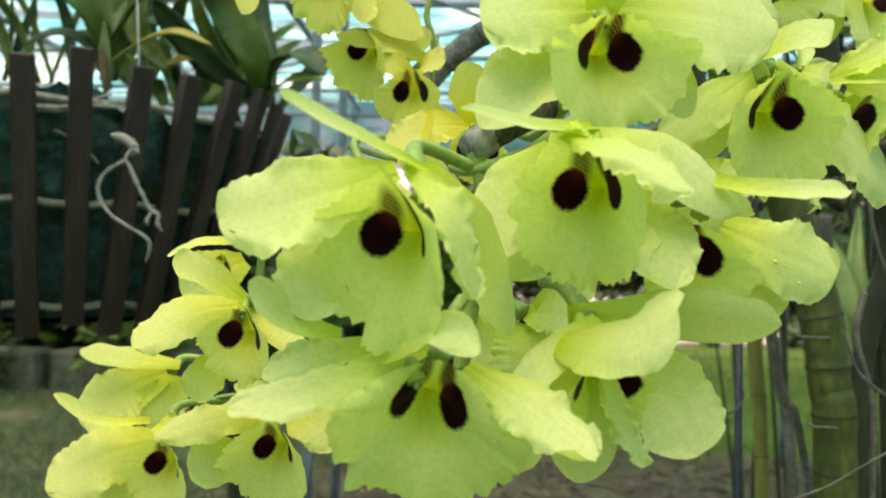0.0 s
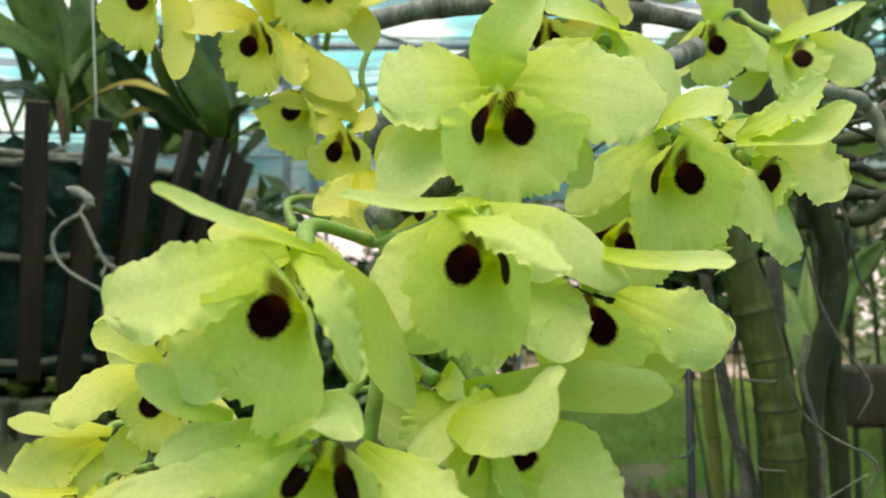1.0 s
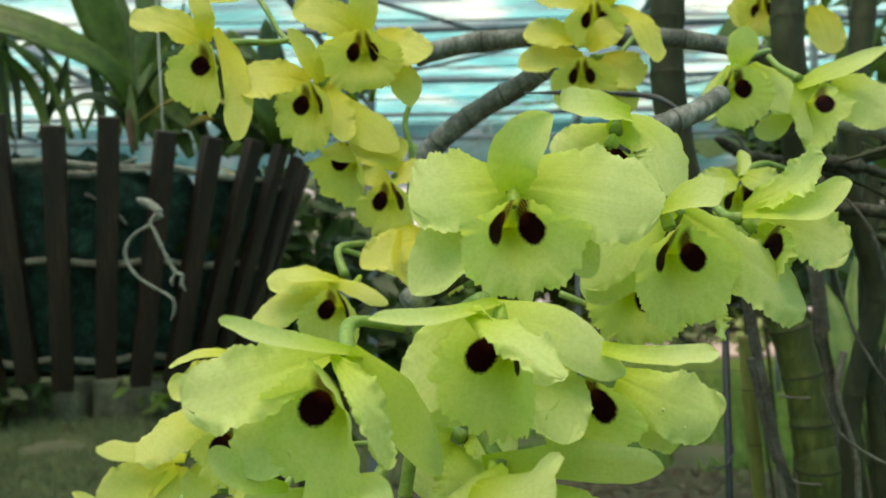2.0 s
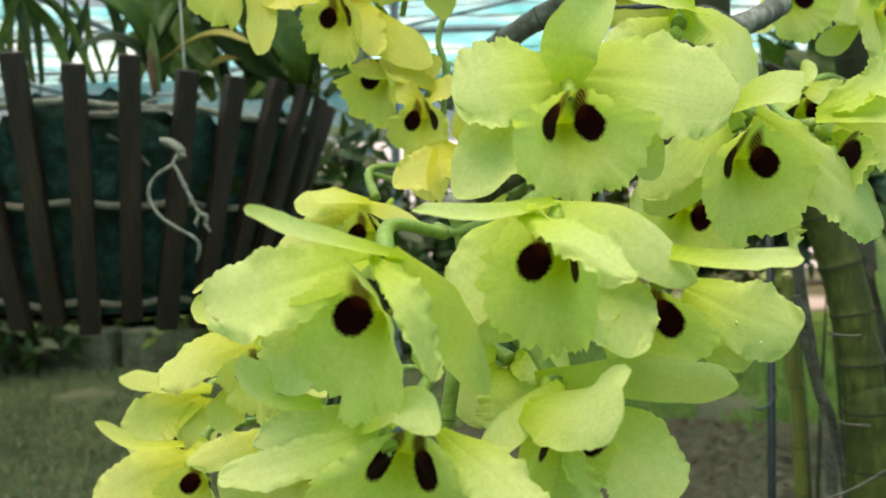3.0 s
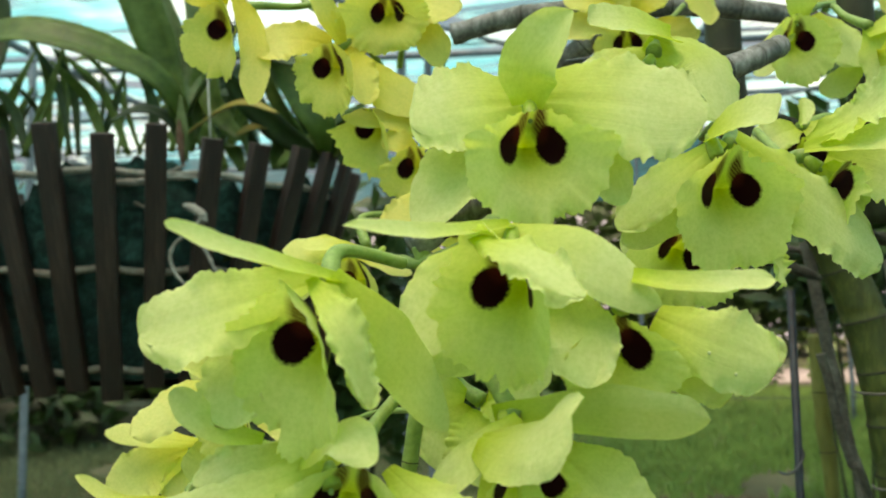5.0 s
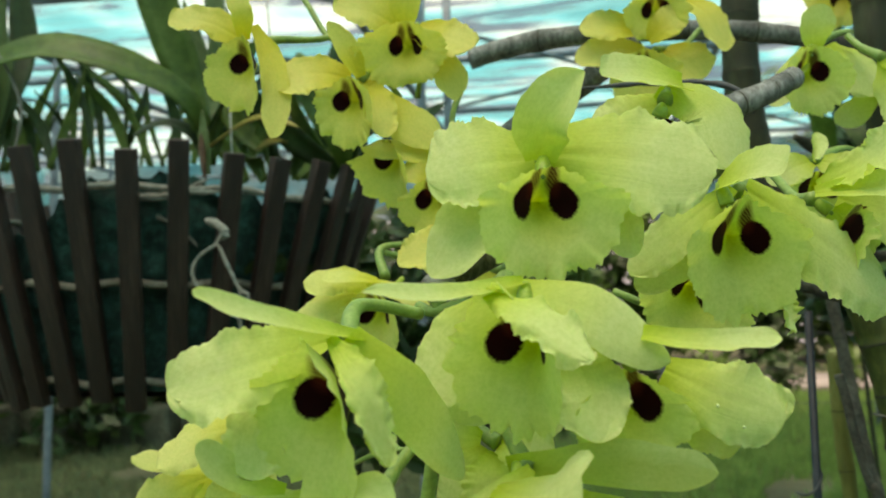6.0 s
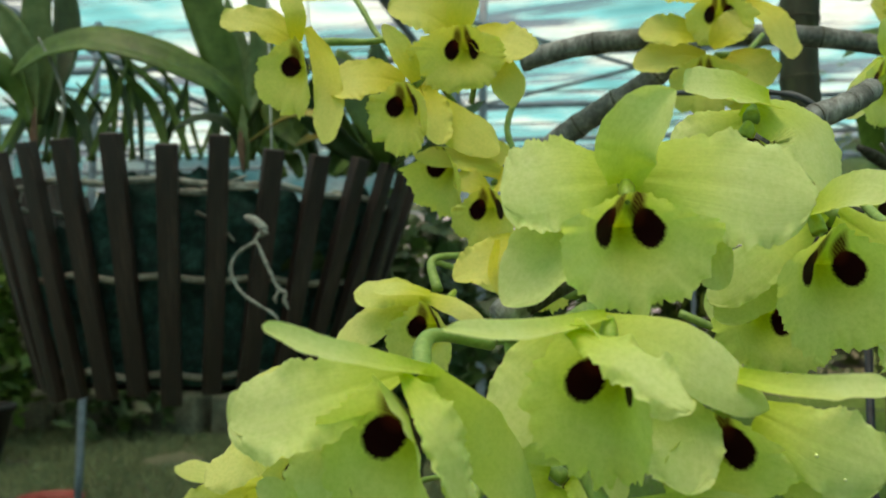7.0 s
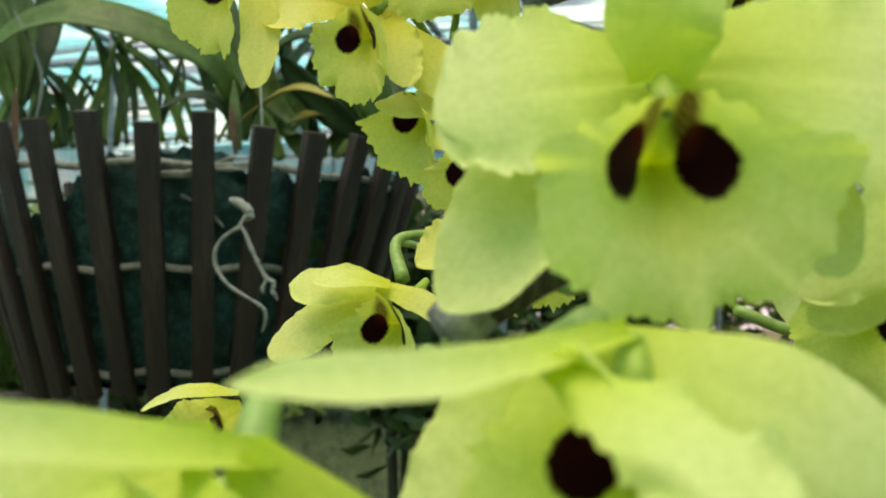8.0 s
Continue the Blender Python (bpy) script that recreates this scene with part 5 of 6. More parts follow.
petal(fl, "petal", GREEN, (-5.9, -2.0, 0.1), (-14.1, -10.0, -12.2), 15.5, 2, 0.1, 0.8, (-0.2, -1, 0.1))
petal(fl, "sepal", GREEN, (-6.9, -8.0, 3.5), (-17.7, -8.0, 6.0), 8.5, 1, 0.1, 0.3, (0, -1, 0.2))
petal(fl, "sepal", GREEN, (-1.2, -6.0, 2.7), (12.2, -6.0, 9.1), 8.5, 1, 0.1, 0.3, (0, -1, 0.2))
pedicel(fl, (-3.5, -4.0, 1.8), (-8.8, -2.0, 5.6), (-12.7, -4.0, 13.8))
fl = orchid("lime orchid flower half hidden under a larger bloom", (0.1092, 0.2940, 1.3651))
lip(fl, GREEN, 15.9, 7.5, 14.9, (0, -0.93, -0.35), 25)
petal(fl, "petal", GREEN, (0.0, 10.0, 6.9), (-15.5, 6.0, 1.4), 14.9, 1, 0.1, 0.6, (-0.1, -1, 0.2))
petal(fl, "petal", GREEN, (5.6, 10.0, 6.8), (18.4, 6.0, -2.6), 14.9, 1, 0.1, 0.6, (0.2, -1, 0.2))
petal(fl, "sepal", GREEN, (1.3, 8.0, -2.5), (2.9, 8.0, -15.6), 16.8, 1, 0.1, 0.4, (0, -1, 0.1))
pedicel(fl, (1.2, 6.0, 8.7), (-8.7, 16.0, -2.6), (-21.7, 20.0, 1.4))
fl = orchid("lime orchid flower behind the topmost bloom", (0.0940, 0.2490, 1.4019))
lip(fl, GREEN, 8.7, 5.1, 8.7, (0.1, -0.95, -0.25))
blade(fl, "sepal", GREEN, [(8.9, 3.0, 12.5), (-0.5, -3.0, 14.2), (-11.5, -9.0, 13.1)], (7.4, 7.4), (0, -0.75, 0.65), cup=0.25, ruffle=0.3, wide=0.6, foot=0.6, blunt=4)
blade(fl, "petal", GREEN, [(3.5, 3.0, 14.0), (15.6, 2.0, 6.1), (18.0, -4.0, -9.4)], (9.8, 10.8), ((0.3, -0.8, 0.5), (0.5, -0.8, 0.3)), cup=-0.2, ruffle=0.6, wide=0.5, foot=0.4, blunt=2.8)
blade(fl, "petal", GREEN, [(5.5, 6.0, 10.2), (-4.0, 4.0, 5.8), (-12.5, 2.0, 2.2)], (6.7, 7.4), (-0.1, -0.95, 0.25), cup=-0.1, ruffle=0.4, wide=0.5, foot=0.4)
column(fl, (2.9, -2.6, 6.5))
pedicel(fl, (3.8, 0.0, 8.6), (6.2, 10.0, 14.6), (15.4, 26.0, 13.8))
fl = orchid("pale lime orchid flower turned away to the side", (0.1451, 0.2680, 1.3792))
lip(fl, GREEN, 10.9, 7.0, 10.5, (0.85, -0.35, -0.35))
blade(fl, "petal", GREEN, [(-7.6, 0.0, 11.7), (3.6, -6.0, 17.7), (10.6, -12.0, 25.0)], (6.0, 7.8), ((-0.1, -0.75, 0.65), (-0.2, -0.7, 0.7)), cup=0.2, ruffle=1.3, wide=0.6, foot=0.3, blunt=3.4)
blade(fl, "sepal", GREEN, [(-9.3, -3.0, 9.6), (6.1, -9.0, 11.2), (16.5, -14.0, 17.8)], (4.8, 7.5), ((0.1, -0.7, 0.7), (0.2, -0.65, 0.75)), cup=0.25, ruffle=0.2, wide=0.55, foot=0.4, blunt=2.6)
blade(fl, "petal", GREEN, [(-1.3, 5.0, 9.6), (10.5, 2.0, 3.9), (21.7, 0.0, -1.2)], (9.7, 9.7), (0.2, -0.95, 0.2), cup=0.15, ruffle=1.2, wide=0.55, foot=0.5, blunt=3)
blade(fl, "sepal", GREEN, [(-3.3, 2.0, 6.7), (0.5, 2.0, -1.5), (2.0, 3.0, -8.7)], (7.0, 8.0), (0.1, -1, 0.1), cup=0.1, ruffle=0.6)
column(fl, (-8.2, 1.0, 8.2))
pedicel(fl, (-9.1, 0.0, 8.7), (-10.0, 14.0, 11.3), (-11.5, 34.0, 22.5))
fl = orchid("dim lime orchid flower hanging behind the cluster", (0.1560, 0.3340, 1.4000))
lip(fl, GREEN, 11.5, 5.5, 13.3, (0, -0.93, -0.35))
petal(fl, "petal", GREEN, (-1.2, 2.0, 9.7), (-15.8, -2.0, 2.1), 13.3, 2, 0.1, 0.5, (-0.2, -0.9, 0.3))
petal(fl, "petal", GREEN, (1.9, 2.0, 9.7), (12.7, -2.0, 1.7), 13.3, 2, 0.1, 0.5, (0.2, -0.9, 0.3))
petal(fl, "sepal", GREEN, (-1.9, -4.0, 9.9), (1.4, -10.0, 13.1), 11.1, 2, 0.1, 0.3, (0, -0.8, 0.5))
pedicel(fl, (-0.2, 2.0, 9.7), (12.5, 12.0, 15.2), (25.9, 26.0, 14.8))
fl = orchid("small lime orchid flower with two maroon spots", (0.1673, 0.3750, 1.4507))
lip(fl, GREEN, 13.3, 10.7, 15.8, (0.2, -0.94, -0.32))
blade(fl, "sepal", GREEN, [(3.3, 4.0, 10.1), (2.8, 0.0, 17.2), (5.1, -4.0, 25.5)], (6.1, 6.5), (0, -0.95, 0.3), cup=0.15, ruffle=0.3, wide=0.5, foot=0.4, blunt=2.6)
blade(fl, "petal", GREEN, [(1.1, 6.0, 12.1), (-6.6, 3.0, 1.8), (-14.3, 0.0, -12.2)], (6.2, 4.6), (-0.4, -0.85, 0.3), cup=-0.1, ruffle=0.4, wide=0.6, foot=0.5, blunt=3)
blade(fl, "petal", GREEN, [(9.2, 6.0, 12.9), (16.9, 3.0, 2.3), (23.4, 0.0, -10.1)], (11.2, 9.8), (0.3, -0.85, 0.4), cup=-0.1, ruffle=0.4, wide=0.6, foot=0.4, blunt=3)
blade(fl, "sepal", GREEN, [(26.0, 8.0, -5.0), (19.1, 8.0, -13.2), (10.1, 7.0, -17.6)], (5.3, 4.8), (0, -1, 0.1), cup=0.1, ruffle=0.2, wide=0.55, foot=0.5)
column(fl, (1.9, 2.8, 11.7))
pedicel(fl, (4.5, 6.0, 13.5), (15.0, 16.0, 19.8), (22.6, 24.0, 23.2))
fl = orchid("pale lime orchid flower seen from behind its spur", (0.1956, 0.3620, 1.4400))
lip(fl, GREEN, 11.6, 10.6, 17.6, (0.86, 0.35, -0.35))
blade(fl, "sepal", GREEN, [(-6.8, 2.0, 9.4), (10.1, -1.0, 16.1), (27.1, -4.0, 22.6)], (4.2, 5.4), (0, -0.8, 0.6), cup=0.15, ruffle=0.1, wide=0.4, foot=0.6, blunt=2)
blade(fl, "petal", GREEN, [(7.9, 5.0, 10.3), (20.3, 3.0, 3.0), (30.6, 0.0, -4.7)], (13.2, 12.1), (0.2, -0.95, 0.2), cup=-0.1, ruffle=0.4, wide=0.55, foot=0.5, blunt=3)
blade(fl, "petal", GREEN, [(-3.3, 2.0, 12.1), (-2.9, 0.0, -2.2), (0.2, -2.0, -18.1)], (6.3, 6.7), (-0.2, -0.95, 0.15), cup=-0.2, ruffle=0.6, wide=0.45, foot=0.6, blunt=2.6)
pedicel(fl, (-5.6, 2.0, 12.1), (-9.8, 12.0, 19.5), (-12.3, 18.0, 26.1))
fl = orchid("yellow orchid flower with maroon spots turned aside", (-0.0478, 0.3450, 1.4579))
lip(fl, YELLOW, 14.1, 10.9, 19.1, (-0.45, -0.85, -0.25))
blade(fl, "petal", YELLOW, [(-1.2, 4.0, 10.3), (-15.6, 0.0, 17.9), (-29.5, -4.0, 18.2)], (7.8, 7.8), (-0.1, -0.85, 0.5), cup=0.1, ruffle=0.6, wide=0.6, foot=0.45, blunt=3.4)
blade(fl, "petal", YELLOW, [(1.6, 4.0, 16.6), (11.4, 0.0, -3.1), (13.9, -6.0, -30.9)], (6.2, 5.3), ((0.6, -0.8, 0.1), (0.2, -0.95, 0.1)), cup=0.15, ruffle=0.5, wide=0.68, foot=0.35, blunt=2.2)
petal(fl, "sepal", YELLOW, (-1.0, 2.0, 10.3), (-3.8, -4.0, 28.7), 9.1, 4, 0.2, 0.3, (0.4, -0.8, 0.3))
petal(fl, "sepal", YELLOW, (-9.9, 12.0, 31.6), (11.0, 14.0, 34.0), 11.4, 2, 0.1, 0.3, (0, -0.9, 0.4))
column(fl, (-5.0, 8.2, 11.2))
pedicel(fl, (2.3, 6.0, 10.3), (9.6, 12.0, 13.0), (20.9, 22.0, 15.7), (27.0, 26.0, 17.9))
fl = orchid("yellow orchid flower with maroon spots and drooping sepals", (-0.0072, 0.3500, 1.4421))
lip(fl, YELLOW, 12.8, 9.7, 17.6, (-0.25, -0.9, -0.3))
blade(fl, "petal", YELLOW, [(-1.3, 6.0, 11.0), (-15.1, 1.0, 12.4), (-29.4, -4.0, 7.2)], (12.2, 10.1), (-0.1, -0.85, 0.5), cup=0.1, ruffle=0.6, wide=0.6, foot=0.4, blunt=3.4)
blade(fl, "sepal", YELLOW, [(3.2, 2.0, 10.0), (-0.9, -2.0, 19.4), (-7.2, -6.0, 30.0)], (4.3, 5.2), (0.3, -0.85, 0.3), cup=0.2, ruffle=0.3, wide=0.45, foot=0.5, blunt=2.2)
petal(fl, "petal", YELLOW, (3.8, 8.0, 10.4), (13.7, -2.0, -14.8), 14.1, 3, 0.2, 0.6, (0.5, -0.85, 0.1))
blade(fl, "sepal", YELLOW, [(5.3, 6.0, 7.6), (17.5, 7.0, -4.2), (34.6, 8.0, -16.5)], (8.2, 8.2), (0.2, -0.9, 0.3), cup=-0.1, ruffle=0.3, wide=0.55, foot=0.4, blunt=2.4)
column(fl, (-1.1, 8.2, 9.9))
pedicel(fl, (1.9, 6.0, 9.9), (7.1, 14.0, 16.5), (14.6, 24.0, 7.2))
fl = orchid("yellow orchid flower with maroon spots, both spots showing", (0.0127, 0.3590, 1.4653))
lip(fl, YELLOW, 18.2, 10.0, 15.0, (0, -0.93, -0.35))
blade(fl, "petal", YELLOW, [(-2.0, 8.0, 9.5), (-14.6, 1.0, 15.7), (-28.2, -4.0, 16.1)], (8.9, 10.7), (-0.1, -0.9, 0.4), cup=0.1, ruffle=0.6, wide=0.55, foot=0.4, blunt=3.2)
blade(fl, "sepal", YELLOW, [(-0.6, 2.0, 7.0), (0.9, -2.0, 18.4), (1.7, -5.0, 29.2)], (6.4, 6.4), (0, -0.9, 0.3), cup=0.2, ruffle=0.3, wide=0.55, foot=0.45, blunt=2.6)
blade(fl, "petal", YELLOW, [(3.0, 8.0, 10.2), (15.2, 2.0, 4.4), (27.4, -2.0, -1.9)], (9.0, 10.2), (0.2, -0.9, 0.4), cup=0.05, ruffle=0.8, wide=0.6, foot=0.45, blunt=3.4)
blade(fl, "sepal", YELLOW, [(6.2, 7.0, 2.3), (15.7, 5.0, -9.7), (19.5, 3.0, -21.6)], (7.3, 7.3), (0.3, -0.9, 0.2), cup=0.1, ruffle=0.2, wide=0.5, foot=0.5, blunt=2)
blade(fl, "sepal", YELLOW, [(-5.1, 6.0, -0.9), (-13.1, 6.0, -6.4), (-20.5, 6.0, -10.3)], (8.8, 9.3), (-0.2, -1, 0.1), cup=0.1, ruffle=0.3)
column(fl, (-1.8, 8.2, 11.1))
pedicel(fl, (2.9, 6.0, 11.4), (3.5, 18.0, 1.1), (0.0, 26.0, -13.4))
fl = orchid("yellow orchid flower with maroon spots seen from above", (0.0055, 0.3620, 1.4211))
lip(fl, YELLOW, 13.8, 8.0, 18.7, (-0.5, -0.8, -0.35))
blade(fl, "sepal", YELLOW, [(27.2, 2.0, -3.8), (9.0, -3.0, 3.3), (-10.1, -6.0, 4.1)], (6.2, 6.8), (0, -0.75, 0.65), cup=-0.15, ruffle=0.3, wide=0.6, foot=0.4, blunt=3)
petal(fl, "petal", YELLOW, (16.2, 10.0, 1.8), (5.9, 2.0, 17.6), 15.6, 2, 0.1, 0.5, (0, -0.9, 0.4))
petal(fl, "petal", YELLOW, (11.6, 10.0, 4.2), (24.8, 4.0, 5.1), 13.4, 2, 0.1, 0.5, (0.1, -0.9, 0.3))
column(fl, (19.5, 2.8, -2.1))
pedicel(fl, (18.9, 6.0, 1.1), (24.9, 14.0, -0.0), (26.4, 22.0, 10.7))
fl = orchid("yellow orchid flower with maroon spots hanging below the spray", (0.0241, 0.3540, 1.4035))
lip(fl, YELLOW, 12.0, 8.6, 16.1, (-0.2, -0.9, -0.35))
petal(fl, "petal", YELLOW, (1.2, 8.0, 10.9), (11.9, -2.0, 11.3), 12.9, 2, 0.1, 0.5, (0.2, -0.9, 0.3))
petal(fl, "sepal", YELLOW, (1.4, 6.0, -4.8), (2.2, 4.0, -29.8), 16.3, 2, 0.2, 0.3, (-0.1, -1, 0.1))
petal(fl, "sepal", YELLOW, (-0.5, 4.0, 8.1), (-13.6, 3.0, 12.6), 10.7, 2, 0.1, 0.4, (-0.1, -0.9, 0.4))
column(fl, (1.0, 8.2, 9.8))
pedicel(fl, (1.2, 8.0, 10.9), (7.2, 14.0, 18.5))
fl = orchid("yellow orchid flower with maroon spots close behind", (0.0473, 0.3160, 1.3775))
lip(fl, YELLOW, 9.3, 8.4, 11.2, (-0.1, -0.93, -0.35))
blade(fl, "sepal", YELLOW, [(-1.9, 2.0, 8.9), (-2.5, -2.0, 17.5), (-4.5, -5.0, 27.0)], (7.0, 7.0), (0, -0.95, 0.3), cup=0.15, ruffle=0.2, wide=0.45, foot=0.35, blunt=2)
blade(fl, "petal", YELLOW, [(-2.2, 8.0, 9.1), (-14.4, 2.0, 7.6), (-29.2, -2.0, -1.0)], (8.5, 8.0), (-0.2, -0.9, 0.4), cup=0.1, ruffle=0.8, wide=0.55, foot=0.35, blunt=2.8)
blade(fl, "petal", YELLOW, [(-0.3, 8.0, 10.2), (6.0, 2.0, 12.8), (11.9, -2.0, 16.7)], (6.4, 5.6), (0.2, -0.9, 0.3), cup=0.1, ruffle=0.3, wide=0.5, foot=0.4)
blade(fl, "sepal", YELLOW, [(-15.2, -2.0, 11.7), (-15.8, -5.0, -1.4), (-5.2, -8.0, -12.7)], (1.9, 1.7), (-0.4, -0.9, 0.1), cup=0.1, ruffle=0.1, wide=0.3, foot=0.5, blunt=2)
column(fl, (-1.7, 2.8, 7.8))
pedicel(fl, (-1.0, 6.0, 9.2), (3.1, -10.0, 2.7), (-1.1, -68.0, -8.7))
fl = orchid("yellow orchid flower with maroon spots behind a lime bloom", (0.0056, 0.3350, 1.3605))
lip(fl, LEMON, 12.5, 9.5, 16.3, (-0.3, -0.93, -0.35))
blade(fl, "petal", LEMON, [(-0.9, 4.0, 11.6), (-11.8, 0.0, 13.9), (-25.3, -4.0, 11.8)], (7.4, 4.9), (-0.1, -0.85, 0.5), cup=-0.1, ruffle=0.4, wide=0.6, foot=0.4, blunt=3.2)
blade(fl, "petal", LEMON, [(-4.7, 8.0, 8.6), (-16.7, 2.0, 4.2), (-30.4, -4.0, -7.1)], (7.0, 8.1), ((-0.1, -0.8, 0.6), (-0.3, -0.85, 0.4)), cup=-0.12, ruffle=0.4, wide=0.6, foot=0.35, blunt=3)
blade(fl, "sepal", LEMON, [(-2.0, -2.0, 11.9), (8.5, -4.0, 8.3), (20.2, -6.0, 2.5)], (3.5, 3.8), (0.1, -0.8, 0.6), cup=-0.1, ruffle=0.2, wide=0.5, foot=0.5, blunt=2.4)
blade(fl, "sepal", LEMON, [(1.5, -4.0, 11.9), (-7.1, -6.0, 13.4), (-17.6, -8.0, 13.1)], (3.2, 3.2), (0, -0.7, 0.7), cup=0.1, ruffle=0.1, wide=0.6, foot=0.5, blunt=3)
column(fl, (7.4, 10.0, 12.5))
pedicel(fl, (2.3, 6.0, 13.3), (-1.3, 14.0, 24.6), (10.0, 22.0, 27.1))
fl = orchid("yellow orchid flower with maroon spots on the low stem", (-0.0176, 0.2820, 1.3196))
lip(fl, LEMON, 11.2, 8.6, 13.2, (-0.3, -0.93, -0.3))
blade(fl, "sepal", LEMON, [(-0.8, 2.0, 10.1), (-10.2, -4.0, 17.1), (-17.9, -8.0, 20.3)], (4.1, 5.1), (-0.2, -0.8, 0.5), cup=0.15, ruffle=0.3, wide=0.72, foot=0.4, blunt=4)
blade(fl, "petal", LEMON, [(-2.6, 8.0, 8.9), (-17.6, 2.0, 5.6), (-28.4, -6.0, -3.2)], (7.9, 7.5), ((-0.1, -0.8, 0.6), (-0.2, -0.85, 0.5)), cup=-0.12, ruffle=0.5, wide=0.55, foot=0.3, blunt=2.8)
blade(fl, "petal", LEMON, [(-2.1, 8.0, 8.9), (8.0, 4.0, 1.6), (19.7, 0.0, -6.7)], (4.1, 4.1), (0.3, -0.85, 0.4), cup=-0.1, ruffle=0.3, wide=0.5, foot=0.5, blunt=2.4)
petal(fl, "sepal", LEMON, (-8.1, 8.0, -5.9), (-16.9, 8.0, -18.5), 11.6, 1, 0.1, 0.3, (-0.1, -1, 0.1))
column(fl, (-1.1, 2.8, 9.1))
pedicel(fl, (-0.5, 5.0, 9.5), (4.2, 12.0, 12.4), (10.0, 20.0, 10.2))
fl = orchid("pale yellow orchid flower seen from behind", (-0.0336, 0.3190, 1.3371))
lip(fl, LEMON, 7.6, 5.7, 7.6, (-0.6, -0.75, -0.2))
petal(fl, "sepal", LEMON, (7.9, -4.0, 9.2), (-16.5, -6.0, 5.0), 5.7, 3, 0.1, 0.2, (0, -0.5, 0.85))
petal(fl, "petal", LEMON, (5.7, 4.0, 4.1), (-12.1, -4.0, -7.4), 17.1, 2, 0.1, 0.6, (-0.1, -0.95, 0.2))
pedicel(fl, (7.5, -2.0, 8.6), (11.4, 2.0, 9.5), (9.4, 6.0, -9.6))
fl = orchid("pale yellow orchid flower with narrow outstretched sepal", (-0.0706, 0.3480, 1.2837))
lip(fl, LEMON, 11.0, 8.8, 13.2, (-0.5, -0.8, -0.3))
blade(fl, "sepal", LEMON, [(16.2, -6.0, 20.7), (-1.7, -9.0, 23.0), (-16.2, -12.0, 25.5)], (3.5, 5.2), (0, -0.8, 0.6), cup=-0.1, ruffle=0.1, wide=0.6, foot=0.4, blunt=3)
blade(fl, "petal", LEMON, [(9.7, 0.0, 17.6), (-5.0, -4.0, 10.9), (-15.2, -8.0, -1.5)], (11.1, 9.8), (-0.1, -0.95, 0.3), cup=0.1, ruffle=0.6, wide=0.55, foot=0.45, blunt=3)
petal(fl, "petal", LEMON, (11.3, 2.0, 16.3), (7.3, -4.0, -3.1), 15.4, 2, 0.1, 0.6, (0.3, -0.95, 0.1))
pedicel(fl, (12.8, -4.0, 18.3), (15.7, 0.0, 22.8), (25.0, 4.0, 21.4))
fl = orchid("yellow orchid flower with maroon spots low down", (-0.0518, 0.3220, 1.2742))
lip(fl, LEMON, 12.5, 10.1, 16.2, (-0.3, -0.86, -0.25))
blade(fl, "sepal", LEMON, [(-6.1, 2.0, 14.0), (-21.1, -3.0, 15.0), (-34.2, -6.0, 23.5)], (2.2, 2.5), (0, -0.75, 0.65), cup=0.2, ruffle=0.1, wide=0.6, foot=0.6, blunt=4)
blade(fl, "petal", LEMON, [(-3.8, 8.0, 6.9), (-21.6, 2.0, 2.2), (-36.6, -4.0, -7.9)], (12.0, 10.4), (-0.15, -0.9, 0.4), cup=-0.1, ruffle=0.8, wide=0.55, foot=0.4, blunt=2.8)
petal(fl, "petal", LEMON, (-2.1, -2.0, 14.0), (5.4, -6.0, 10.4), 10.1, 2, 0.1, 0.8, (0.3, -0.9, 0.3))
petal(fl, "sepal", LEMON, (-7.4, 8.0, -3.8), (-20.4, 8.0, -17.6), 20.2, 1, 0.1, 0.4, (0, -1, 0))
column(fl, (-0.4, 2.8, 12.1))
pedicel(fl, (0.0, 4.0, 12.6), (1.7, 8.0, 18.5), (15.8, 14.0, 19.5))
fl = orchid("yellow orchid flower with maroon spots at the bottom of the cluster", (-0.0130, 0.3050, 1.2833))
lip(fl, LEMON, 14.4, 10.3, 17.5, (-0.3, -0.93, -0.36))
blade(fl, "petal", LEMON, [(-2.2, 8.0, 9.8), (-17.3, 2.0, 9.3), (-34.5, -4.0, 4.4)], (6.3, 6.3), (-0.2, -0.8, 0.5), cup=-0.15, ruffle=0.6, wide=0.5, foot=0.4, blunt=2.6)
petal(fl, "sepal", LEMON, (2.1, 2.0, 12.9), (-12.0, -4.0, 20.1), 8.1, 2, 0.1, 0.3, (0, -0.8, 0.6))
petal(fl, "petal", LEMON, (2.3, 8.0, 11.7), (20.2, 0.0, 2.1), 14.8, 2, 0.1, 0.7, (0.3, -0.9, 0.3))
petal(fl, "sepal", LEMON, (-10.7, 6.0, -1.7), (-28.1, 6.0, -7.4), 15.5, 1, 0.1, 0.3, (-0.1, -1, 0.1))
column(fl, (-1.2, 8.2, 10.5))
pedicel(fl, (1.6, 6.0, 12.1), (4.4, 12.0, 17.4), (5.8, 16.0, 22.3))
fl = orchid("yellow orchid flower with maroon spots on the high branch", (0.1173, 0.4320, 1.5000))
lip(fl, YELLOW, 14.6, 9.6, 14.1, (-0.1, -0.93, -0.35))
petal(fl, "petal", YELLOW, (1.2, 8.0, 10.4), (-29.7, -2.0, 12.5), 19.7, 3, 0.1, 0.6, (-0.1, -0.9, 0.4))
petal(fl, "petal", YELLOW, (12.7, 8.0, 9.7), (30.4, -2.0, -21.6), 17.4, 4, 0.1, 0.6, (0.4, -0.85, 0.3))
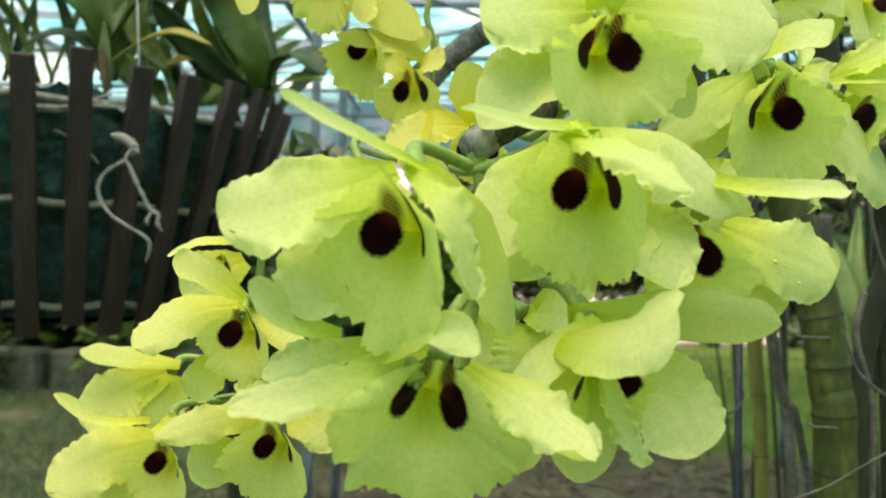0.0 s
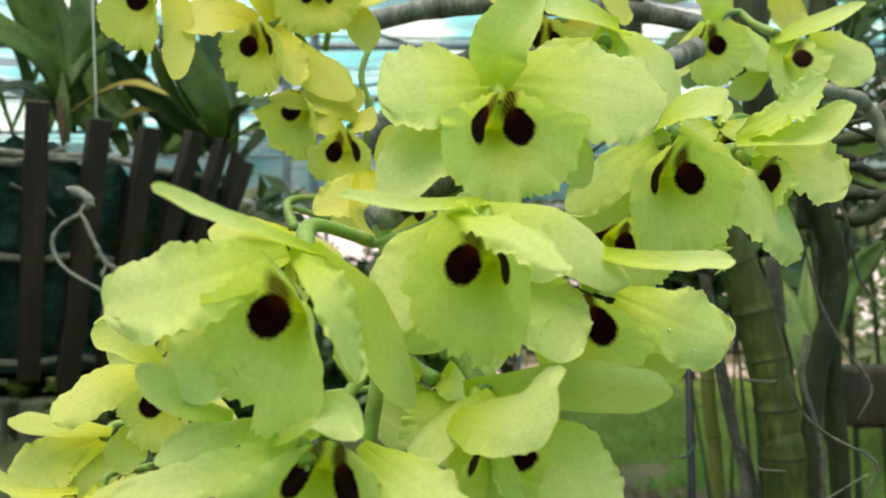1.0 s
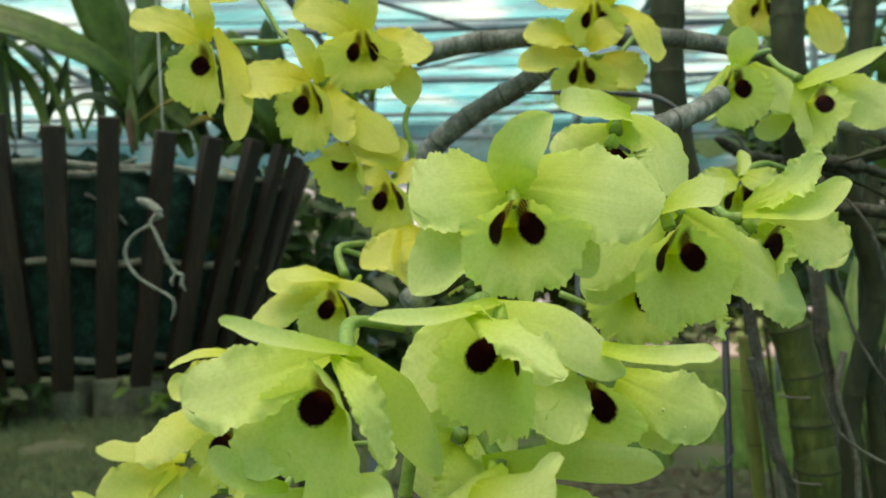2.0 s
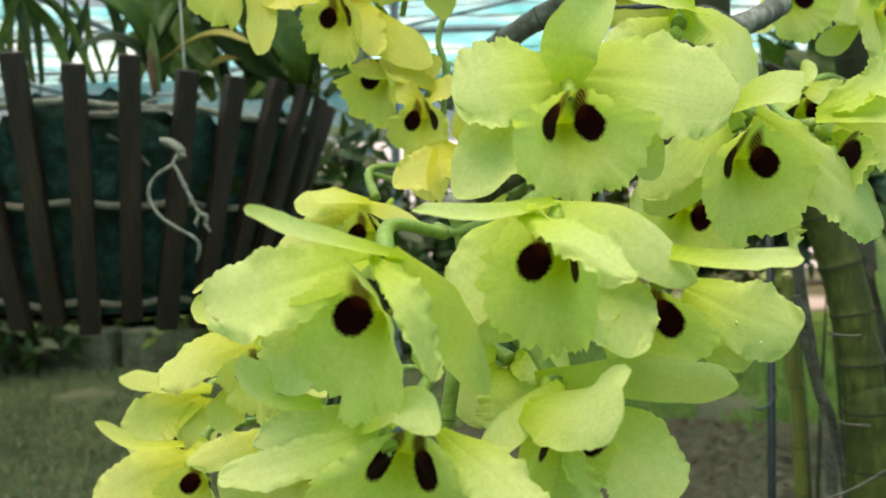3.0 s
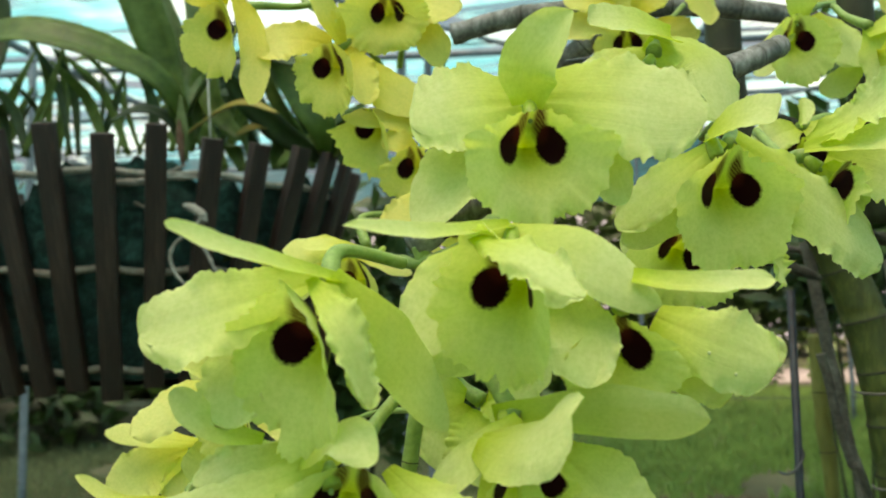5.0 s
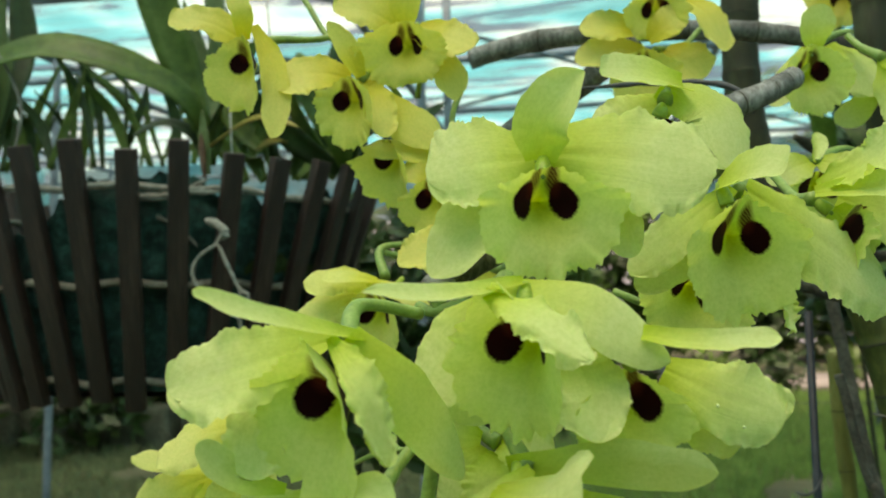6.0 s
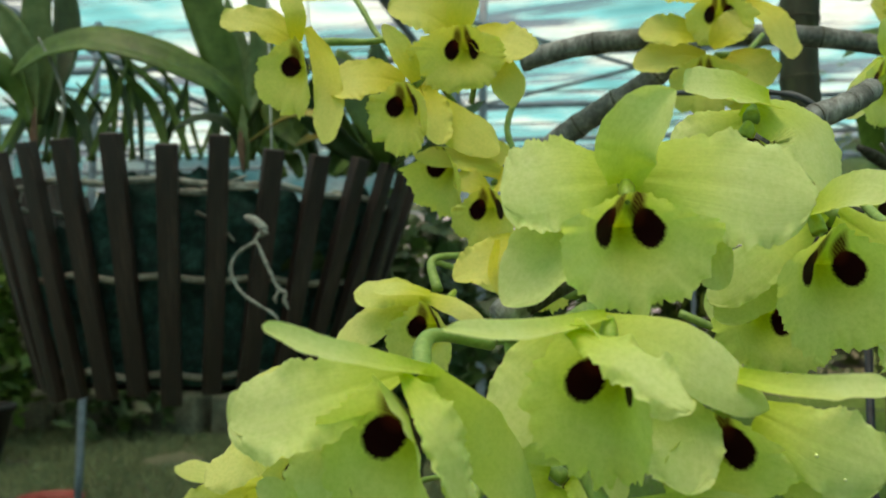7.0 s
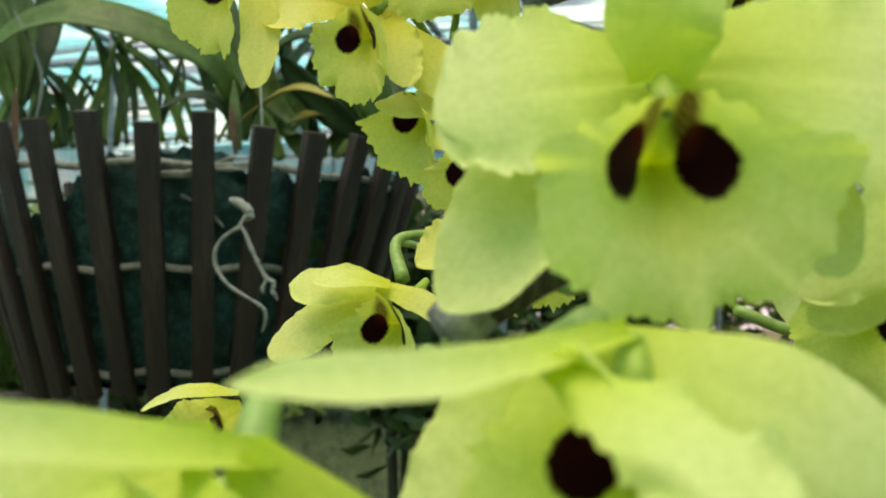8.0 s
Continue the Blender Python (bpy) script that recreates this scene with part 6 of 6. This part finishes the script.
petal(fl, "sepal", YELLOW, (5.4, 2.0, 7.9), (7.4, -4.0, 24.2), 14.1, 3, 0.1, 0.3, (0, -0.9, 0.4))
petal(fl, "sepal", YELLOW, (-7.5, 2.0, -8.8), (-34.9, -0.0, -4.6), 16.9, 2, 0.1, 0.6, (-0.1, -0.9, 0.4))
petal(fl, "sepal", YELLOW, (-4.0, 0.0, -13.7), (12.5, -4.0, -2.1), 15.7, 2, 0.1, 0.4, (0.1, -0.9, 0.4))
column(fl, (1.1, 8.2, 9.4))
pedicel(fl, (6.0, 6.0, 9.4), (22.0, 18.0, 10.2), (26.6, 30.0, 2.9))
fl = orchid("yellow orchid flower with maroon spots under another on the high branch", (0.1110, 0.4360, 1.4729))
lip(fl, YELLOW, 16.7, 10.0, 16.7, (-0.05, -0.93, -0.35))
petal(fl, "petal", YELLOW, (2.4, 8.0, 12.2), (-31.3, -2.0, 6.1), 17.8, 4, 0.1, 0.6, (-0.1, -0.9, 0.4))
petal(fl, "petal", YELLOW, (10.1, 8.0, 11.9), (26.5, -2.0, -5.6), 26.7, 3, 0.1, 0.6, (0.2, -0.9, 0.4))
petal(fl, "sepal", YELLOW, (5.8, 6.0, -2.6), (28.3, 6.0, -12.9), 16.7, 1, 0.1, 0.3, (0.1, -1, 0.1))
column(fl, (2.2, 8.2, 11.0))
pedicel(fl, (6.0, 6.0, 11.5), (20.8, 18.0, 16.7), (31.0, 30.0, 28.5))
fl = orchid("deep yellow orchid bloom far up among the canes", (0.2282, 0.5200, 1.5316))
lip(fl, YELLOW, 14.8, 11.1, 14.8, (-0.3, -0.9, -0.2))
petal(fl, "petal", YELLOW, (1.2, 8.0, 9.6), (-16.7, 0.0, -8.1), 22.3, 1, 0.1, 0.5, (0, -1, 0.2))
petal(fl, "petal", YELLOW, (32.8, 8.0, 5.2), (40.1, 0.0, -26.5), 22.3, 1, 0.1, 0.5, (0.1, -1, 0.1))


# ---- dew on one broad petal ----
DEW, _t, _p, _o = material("dew")
_p.inputs["Base Color"].default_value = (0.80, 0.88, 0.45, 1)
_p.inputs["Roughness"].default_value = 0.12
dewy = min((o for o in bpy.data.objects if o.name.startswith("petal")), key=lambda o: (o.parent.location + o.data.vertices[len(o.data.vertices) // 2].co - Vector((0.110, 0.209, 1.342))).length)
for dx, dz, rr in ((0.0, 0.0, 0.00036), (0.006, -0.006, 0.0003)):
    here = Vector((0.1035 + dx, 0.19, 1.3445 + dz)) - dewy.parent.location
    ok, at, nrm, _ = dewy.closest_point_on_mesh(here)
    bm = bmesh.new()
    bmesh.ops.create_uvsphere(bm, u_segments=12, v_segments=8, radius=rr, matrix=Matrix.Translation(at - Vector((0, 0.0003, 0))))
    part("dew_drop", bm, DEW, dewy, "clear dew drop")
